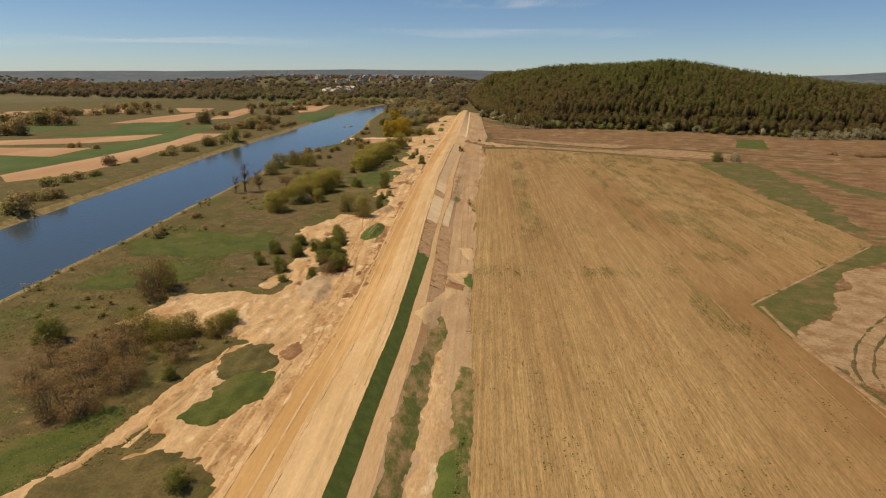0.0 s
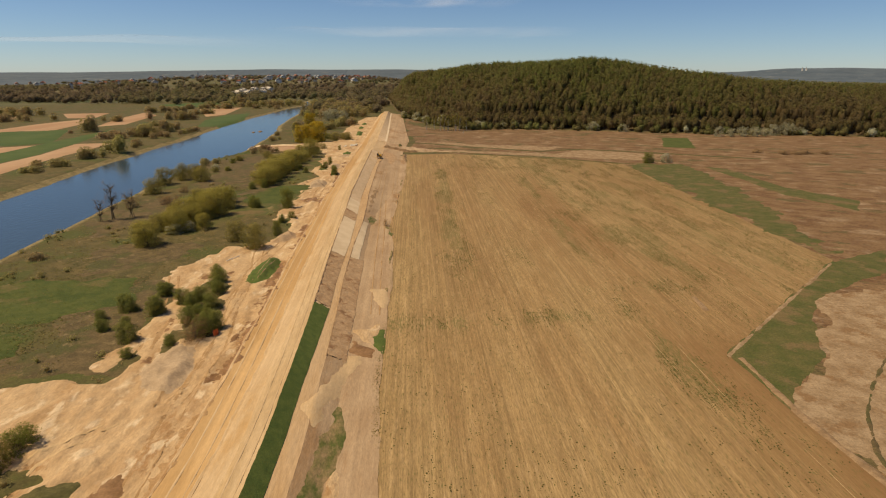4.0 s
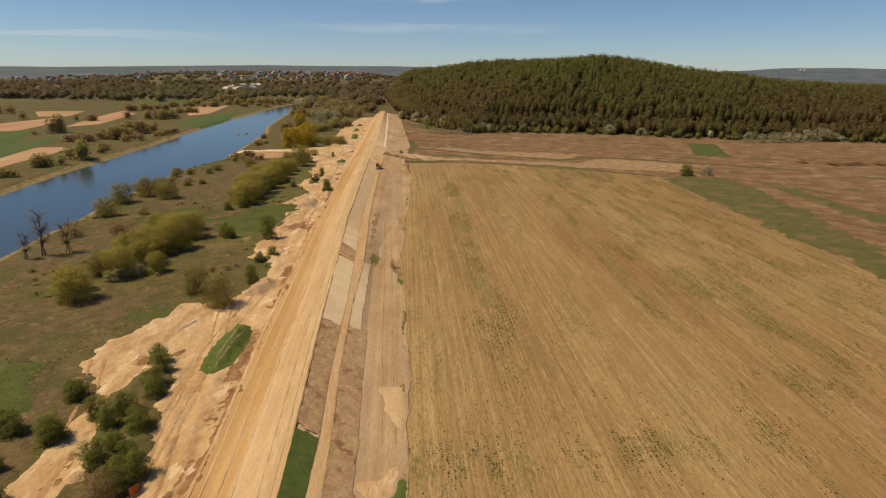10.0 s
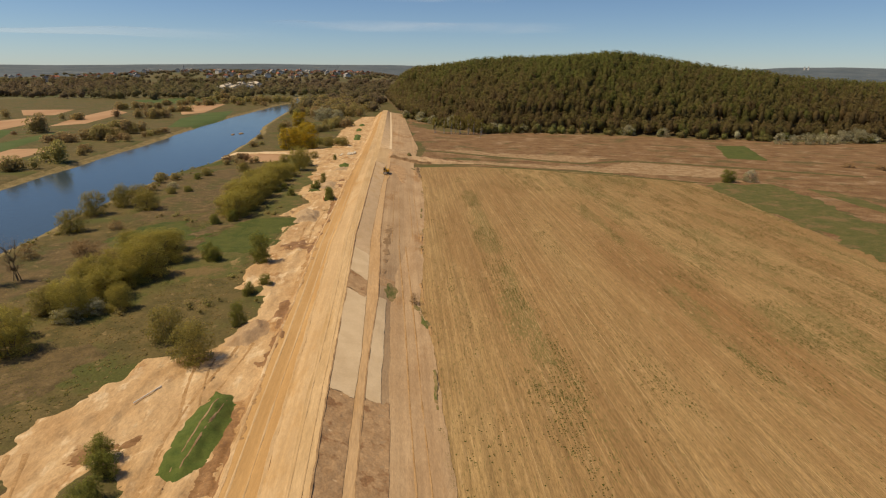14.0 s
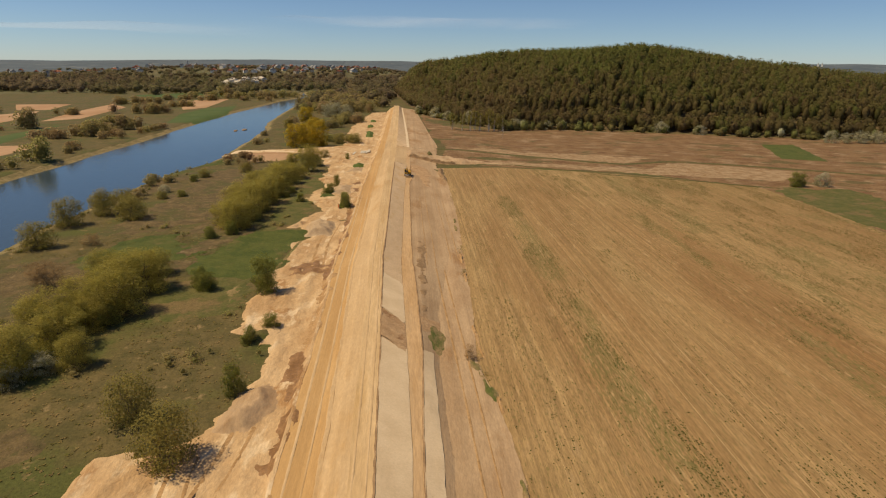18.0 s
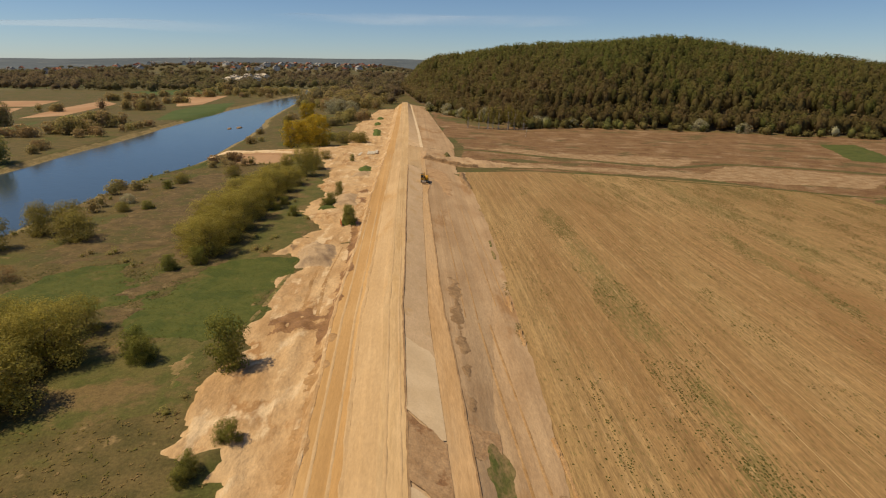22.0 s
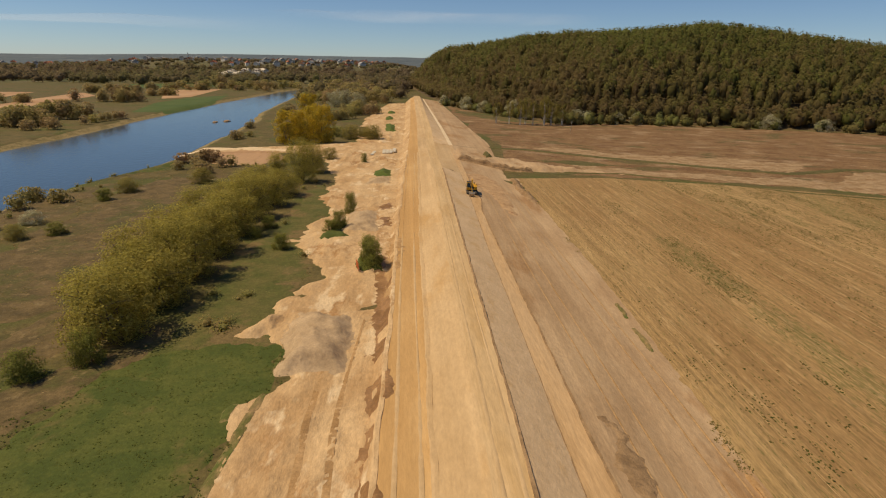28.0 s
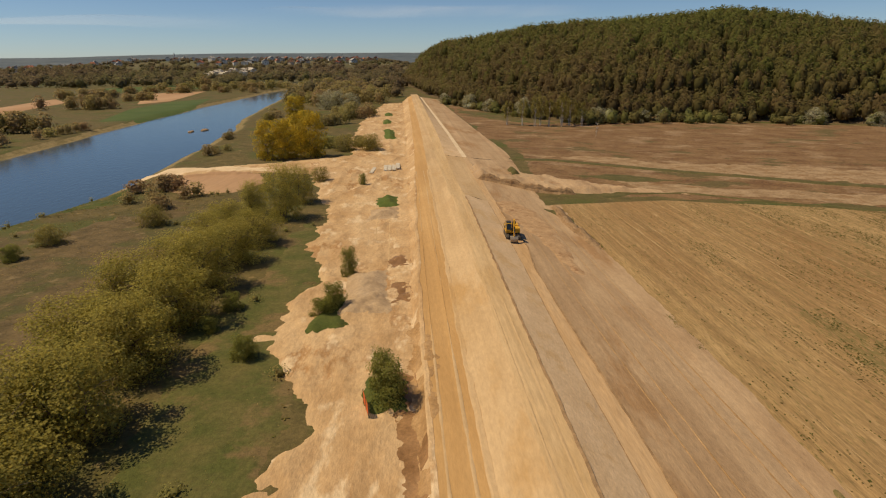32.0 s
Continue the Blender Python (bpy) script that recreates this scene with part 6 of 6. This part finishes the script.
part("roof", prism([(-10, 11), (0, 19), (10, 11)], -15, 15, 0), P["red"], church)
tower = part("tower", box((-4, -22, -3), (4, -14, 26), 0), P["white"], church)
bm = bmesh.new()
bmesh.ops.create_cone(bm, cap_ends=True, segments=8, radius1=4.6, radius2=0.2, depth=16, matrix=Matrix.Translation((0, -18, 34)))
part("spire", bm, P["grey"], tower)
church.matrix_basis = pose(-470, 1760, ground_at(-470, 1760, ground_z) + 1, 0, 0, 15) @ Matrix.Scale(0.45, 4)
abbey = tagged(new("hilltop_abbey"), "white twin-towered abbey on a distant ridge", "abbey")
part("main_wing", box((-45, -10, -6), (55, 10, 14), 0), P["white"], abbey)
part("wing_roof", prism([(-46, 14), (-40, 21), (50, 21), (56, 14)], -11, 11, 0), P["red"], abbey)
part("basilica", box((-20, -16, -6), (8, 16, 26), 0), P["white"], abbey)
for x in (-18, 6):
    tw = part("tower", box((x - 5, -22, -6), (x + 5, -12, 42), 0), P["white"], abbey)
    bm = bmesh.new()
    bmesh.ops.create_cone(bm, cap_ends=True, segments=8, radius1=5.5, radius2=0.4, depth=14, matrix=Matrix.Translation((x, -17, 49)))
    part("cupola", bm, P["grey"], tw)
_ax, _ay = 1560, 2020
abbey.matrix_basis = pose(_ax, _ay, 30.0, 0, 0, -40) @ Matrix.Scale(0.5, 4)

# ---- clouds ----
def cloud(x0, x1, y0, y1, z, seed, dense, scale, label):
    m = bpy.data.materials.new("thin_cloud")
    m.use_nodes = True
    n, l = m.node_tree.nodes, m.node_tree.links
    at = n.new("ShaderNodeAttribute")
    at.attribute_name = "cover"
    g = n.new("ShaderNodeNewGeometry")
    mp = n.new("ShaderNodeMapping")
    mp.inputs["Scale"].default_value = (scale, scale * 0.2, 0)
    mp.inputs["Location"].default_value = (seed, seed * 3, 0)
    l.new(g.outputs["Position"], mp.inputs[0])
    t = n.new("ShaderNodeTexNoise")
    t.inputs["Scale"].default_value, t.inputs["Detail"].default_value = 1.0, 5
    l.new(mp.outputs[0], t.inputs["Vector"])
    r = n.new("ShaderNodeMapRange")
    r.inputs["From Min"].default_value, r.inputs["From Max"].default_value, r.inputs["To Max"].default_value = 0.36, 0.85, dense
    l.new(t.outputs["Fac"], r.inputs["Value"])
    mu = n.new("ShaderNodeMath")
    mu.operation = "MULTIPLY"
    l.new(r.outputs[0], mu.inputs[0])
    l.new(at.outputs["Fac"], mu.inputs[1])
    tl = n.new("ShaderNodeBsdfTranslucent")
    tl.inputs[0].default_value = (0.9, 0.9, 0.9, 1)
    tp = n.new("ShaderNodeBsdfTransparent")
    mx = n.new("ShaderNodeMixShader")
    l.new(mu.outputs[0], mx.inputs[0])
    l.new(tp.outputs[0], mx.inputs[1])
    l.new(tl.outputs[0], mx.inputs[2])
    l.new(mx.outputs[0], n["Material Output"].inputs["Surface"])
    X, Y = np.meshgrid(np.linspace(x0, x1, 25), np.linspace(y0, y1, 13))
    u, v = (X - x0) / (x1 - x0), (Y - y0) / (y1 - y0)
    cover = np.sin(np.pi * u) * np.sin(np.pi * v)
    ob = put_mesh("cloud", np.stack([X, Y, z + 30 * vnoise(X, Y, 500, seed)], -1).reshape(-1, 3), grid_faces(*X.shape), m)
    a = ob.data.attributes.new("cover", "FLOAT", "POINT")
    a.data.foreach_set("value", cover.ravel().astype(np.float32))
    return tagged(ob, label, "cloud", kind="structure")


cloud(-250, 950, 3300, 4300, 470, 5, 0.75, 0.0018, "thin white streak of high cloud")
cloud(-700, 1500, 3900, 4900, 340, 7, 0.35, 0.0012, "faint veil of high cloud")
cloud(-4200, -400, 3300, 4900, 250, 11, 0.22, 0.0006, "faint pinkish veil of low cloud")

# ---- bands: ruts, margins, hollows ----
def over_field(X, Y):
    return ground_z(X, Y) + 0.10


def over_straw(X, Y):
    return ground_z(X, Y) + 0.09


for k, (nm, pts, w, m, b, lab) in enumerate([
    ("field_margin", [(47.5, 92.2), (70, 109.8), (92.6, 127.4)], 0.5, "straw", over_field, "pale sandy margin at the field's edge"),
    ("field_ditch", [(49, 91.6), (47.4, 78), (47.2, 60), (48, 30)], 0.8, "brown_soil", over_field, "dark ditch line beside the field"),
    ("field_hollow", [(54.4, 113.4), (53.8, 110), (53.3, 107.4)], 0.9, "brown_soil", over_field, "dark hollow in the stubble field"),
    ("wheel_rut", [(76, 92), (68, 88.4), (61, 82.8), (55, 77), (50.2, 70.5), (48.6, 66)], 0.40, "drygrass", over_straw, "curved dark wheel rut in dry grass"),
    ("wheel_rut", [(77, 90.2), (69.2, 86.6), (62.4, 81), (56.6, 75.4), (52, 69.2), (50.4, 65)], 0.35, "drygrass", over_straw, "curved dark wheel rut in dry grass"),
    ("creek_bed", [(16, 351), (29.8, 346.6), (39.2, 338.8), (51.4, 328.6), (62.9, 320.3), (72.9, 311.8), (83, 306), (92, 308), (102.5, 311), (120.4, 303.3), (140.3, 291.3), (175, 268)], 3.0, "sedge", over_straw, "narrow reedy creek through the marsh"),
    ("sedge_line", [(17.5, 312.3), (25, 312), (33.2, 308.6), (42.6, 307.5), (51.9, 300), (61, 293.6), (68.2, 286.2), (77.2, 281.8), (92.5, 273.4), (111.5, 260.8)], 0.9, "sedge", over_field, "dark sedge line between field and marsh"),
]):
    sheet(nm, band(pts, w), 0.3 if w < 1.5 else 0.6, M[m], 0.10, 0.25, 3, None, lab, nm.replace("_", " "), "structure", 230 + k, base=b, sink=0.25)

# ---- wheel tracks ----
def wheel_track(name, xs, yy, gauge, width, material, label, base=top_z, lift=0.035):
    """Two worn ribbons side by side that follow the lie of the ground."""
    vs, fs, o = [], [], 0
    for s in (-0.5, 0.5):
        x = xs + s * gauge
        w = width * np.clip(0.6 + 0.5 * fnoise(yy, 0 * yy + s, 3, 7) + 1.2 * fnoise(yy, 0 * yy + 5 * s, 26, 17), 0.02, 1.2)
        cols = [np.stack([x + u * w, yy, base(x + u * w, yy) + lift * (1 - 1.6 * abs(u))], -1) for u in (-0.5, 0, 0.5)]
        vs.append(np.stack(cols, 1).reshape(-1, 3))
        fs.append(grid_faces(len(yy), 3) + o)
        o += len(vs[-1])
    tagged(put_mesh(name, np.concatenate(vs), np.concatenate(fs), M[material], smooth=True), label, "wheel track", kind="structure")


tr = random.Random(31)
for k in range(12):
    y0 = tr.uniform(35, 290)
    yy = np.arange(y0, min(y0 + tr.uniform(25, 75), 330), 0.4)
    off = tr.uniform(-15.5, -11.8)
    xs = crest_x(yy) + off + 1.4 * vnoise(yy, 0 * yy + k, 22, 40 + k) + tr.uniform(-0.04, 0.04) * (yy - y0)
    inside = np.maximum(poly_sd(xs, yy, SAND + _right), poly_sd(xs, yy, SAND2)) > 2.2
    stop = len(yy) if inside.all() else int(np.argmin(inside))
    m = tr.choice(("rut", "rut", "crest_pale"))
    if stop > 25:
        wheel_track("wheel_track", xs[:stop], yy[:stop], 1.9, 0.4, m, "pair of wheel tracks pressed into the sand", lift=0.02)
for k, (pts, m) in enumerate((([(-38.6, 52), (-36.3, 62), (-36.4, 71), (-35.6, 79), (-30, 86)], "crest_pale"), ([(-33.2, 104), (-34.0, 114), (-35.6, 124), (-39, 136)], "rut"), ([(-27.2, 200.5), (-26.2, 203), (-24.9, 209.3), (-23.4, 219.1), (-22.8, 228.8)], "weedy"))):
    p = np.array(pts)
    yy = np.arange(p[0, 1], p[-1, 1], 0.4)
    wheel_track("wheel_track", np.interp(yy, p[:, 1], p[:, 0]), yy, 1.7, 0.6, m, "pair of worn wheel tracks across the meadow edge", lift=0.06)

for off, y0, y1, g, w, m in ((-6.4, 40, 330, 1.5, 0.25, "crest"), (9.6, 112, 200, 1.4, 0.22, "rut"), (8.2, 200, 300, 1.5, 0.14, "rut"), (12.6, 205, 296, 1.4, 0.14, "rut"), (-1.1, 60, 300, 1.1, 0.2, "crest")):
    yy = np.arange(y0, y1, 0.8)
    wheel_track("wheel_track", crest_x(yy) + off + 0.35 * vnoise(yy, 0 * yy + off, 40, 60), yy, g, w, m, "faint wheel marks along the levee", levee_z, 0.05)


def over_mound(X, Y):
    sd = poly_sd(X, Y, [(-24.6, 130.7), (-22.5, 129.6), (-20.5, 131.2), (-19.6, 138), (-20.2, 144), (-22.7, 145), (-24.2, 139)])
    return top_z(X, Y) + 0.14 + 0.7 * sstep(0, 2.2, sd)


yy = np.arange(130.8, 142, 0.3)
wheel_track("wheel_track", -22.9 + 0.17 * (yy - 131), yy, 0.9, 0.22, "straw", "pair of pale wheel marks over the grass mound", over_mound, 0.05)

# ---- tufts ----
def tufts(name, xs, ys, base, size, tints, material, label, per=3, seed=9, along=None):
    r = np.random.default_rng(seed)
    n = len(xs)
    z = base(xs, ys)
    s = np.repeat(size * r.uniform(0.6, 1.4, n), per)
    a = r.uniform(0, 2 * math.pi, n * per)
    if along is not None:
        a = along + r.normal(0, 0.22, n * per) + math.pi * (a > math.pi)
    x, y, z = (np.repeat(v, per) for v in (xs, ys, z))
    ux, uy, hw, up = np.cos(a), np.sin(a), s * 0.24, s * r.uniform(0.04, 0.22, n * per)
    v = np.stack([np.stack([x - hw * uy * 0.5, y + hw * ux * 0.5, z - 0.02], -1), np.stack([x + hw * uy * 0.5, y - hw * ux * 0.5, z - 0.02], -1),
                  np.stack([x + ux * s + hw * uy, y + uy * s - hw * ux, z + up], -1), np.stack([x + ux * s - hw * uy, y + uy * s + hw * ux, z + up], -1)], 1).reshape(-1, 3)
    ob = put_mesh(name, v, np.arange(4 * n * per).reshape(-1, 4), material)
    at = ob.data.attributes.new("tint", "FLOAT", "POINT")
    at.data.foreach_set("value", np.repeat(tints, per * 4).astype(np.float32))
    return tagged(ob, label, "grass", kind="stuff")


TUFT = tint_mat("tuft_blades", [(0.40, 0.29, 0.14), (0.32, 0.24, 0.10), (0.25, 0.21, 0.07), (0.20, 0.195, 0.055)], thru=0.55)
r2 = np.random.default_rng(77)
tx, ty = r2.uniform(-82, -17, 48000), r2.uniform(36, 345, 48000)
_all = SAND + _right
keep = (poly_sd(tx, ty, _all) < -0.6) & (poly_sd(tx, ty, SAND2) < -0.6) & (tx > bank_near(ty) + 0.5) & (fnoise(tx, ty, 9, 71) > -0.25) & (r2.uniform(0, 1, 48000) < np.clip(90 / (ty + 20), 0.35, 1))
tx, ty = tx[keep], ty[keep]
for o in LUSH[:3]:
    keep = poly_sd(tx, ty, o) < 0.5
    tx, ty = tx[keep], ty[keep]
tufts("meadow_tufts", tx, ty, lambda X, Y: ground_z(X, Y) + 0.05, 0.22, np.clip(0.45 + 0.7 * fnoise(tx, ty, 14, 72) + r2.normal(0, 0.2, len(tx)), 0, 1), TUFT, "tufts of straw and olive meadow grass", 3, 78)
LUSHB = tint_mat("lush_blades", [(0.22, 0.17, 0.065), (0.145, 0.145, 0.040), (0.110, 0.132, 0.030), (0.135, 0.155, 0.038)], thru=0.5)
lx, ly = r2.uniform(-80, -17, 70000), r2.uniform(40, 330, 70000)
near = np.max([poly_sd(lx, ly, o) for o in LUSH], axis=0)
keep = (near > -1.5) & (sand_z(lx, ly) < ground_z(lx, ly) + 0.02)
lx, ly = lx[keep], ly[keep]
tufts("lush_tufts", lx, ly, lambda X, Y: ground_z(X, Y) + 0.07, 0.15, np.clip(0.62 + 0.7 * fnoise(lx, ly, 9, 75) + r2.normal(0, 0.15, len(lx)), 0, 1), LUSHB, "tufts of fresh green grass", 3, 80)
# weeds in the drilled rows
wx, wy = r2.uniform(-5, 105, 330000), r2.uniform(36, 300, 330000)
wx = np.round((wx - 0.077 * wy) / 0.55) * 0.55 + 0.077 * wy + r2.normal(0, 0.12, len(wx))
dens = (0.045 + 0.75 * weed_cover(wx, wy)) * (0.06 + 1.1 * (fnoise(wx - 0.077 * wy, 0.25 * wy, 2.2, 83) > 0.06))
keep = (r2.uniform(0, 1, len(wx)) < dens * 2.2) & (poly_sd(wx, wy, FIELD) > 0.6)
wx, wy = wx[keep], wy[keep]
WEED = tint_mat("weed_blades", [(0.165, 0.14, 0.046), (0.13, 0.125, 0.038), (0.095, 0.105, 0.028)], thru=0.45)
tufts("field_weeds", wx, wy, over_field, 0.205, r2.uniform(0, 1, len(wx)), WEED, "green weeds growing along the stubble rows", 2, 79, math.atan2(1, 0.077))
ex_, ey_ = r2.normal(0, 0.28, 6000), r2.uniform(60, 300, 6000)
ok = fnoise(ey_, 0 * ey_, 9, 91) > 0.12
ex_, ey_ = (ex_ + crest_x(ey_) + np.interp(ey_, (52, 89, 115, 126, 152, 169, 190, 214, 240, 277, 300), (11.9, 10.5, 11.1, 12, 12.2, 12, 13.2, 14.4, 15.4, 16.2, 16.4)))[ok], ey_[ok]
tufts("edge_weeds", ex_, ey_, lambda X, Y: np.maximum(over_field(X, Y), top_z(X, Y)), 0.10, r2.uniform(0.4, 1, len(ex_)), TUFT, "dark weeds along the field's edge", 3, 93)

# ---- from plan units to metres ----
for me in {o.data for o in scene.objects if o.type == "MESH" and not o.name.startswith("cloud")}:
    me.transform(Matrix.Scale(S, 4))
for o in scene.objects:
    if o.type in ("MESH", "EMPTY"):
        o.location = o.location * S
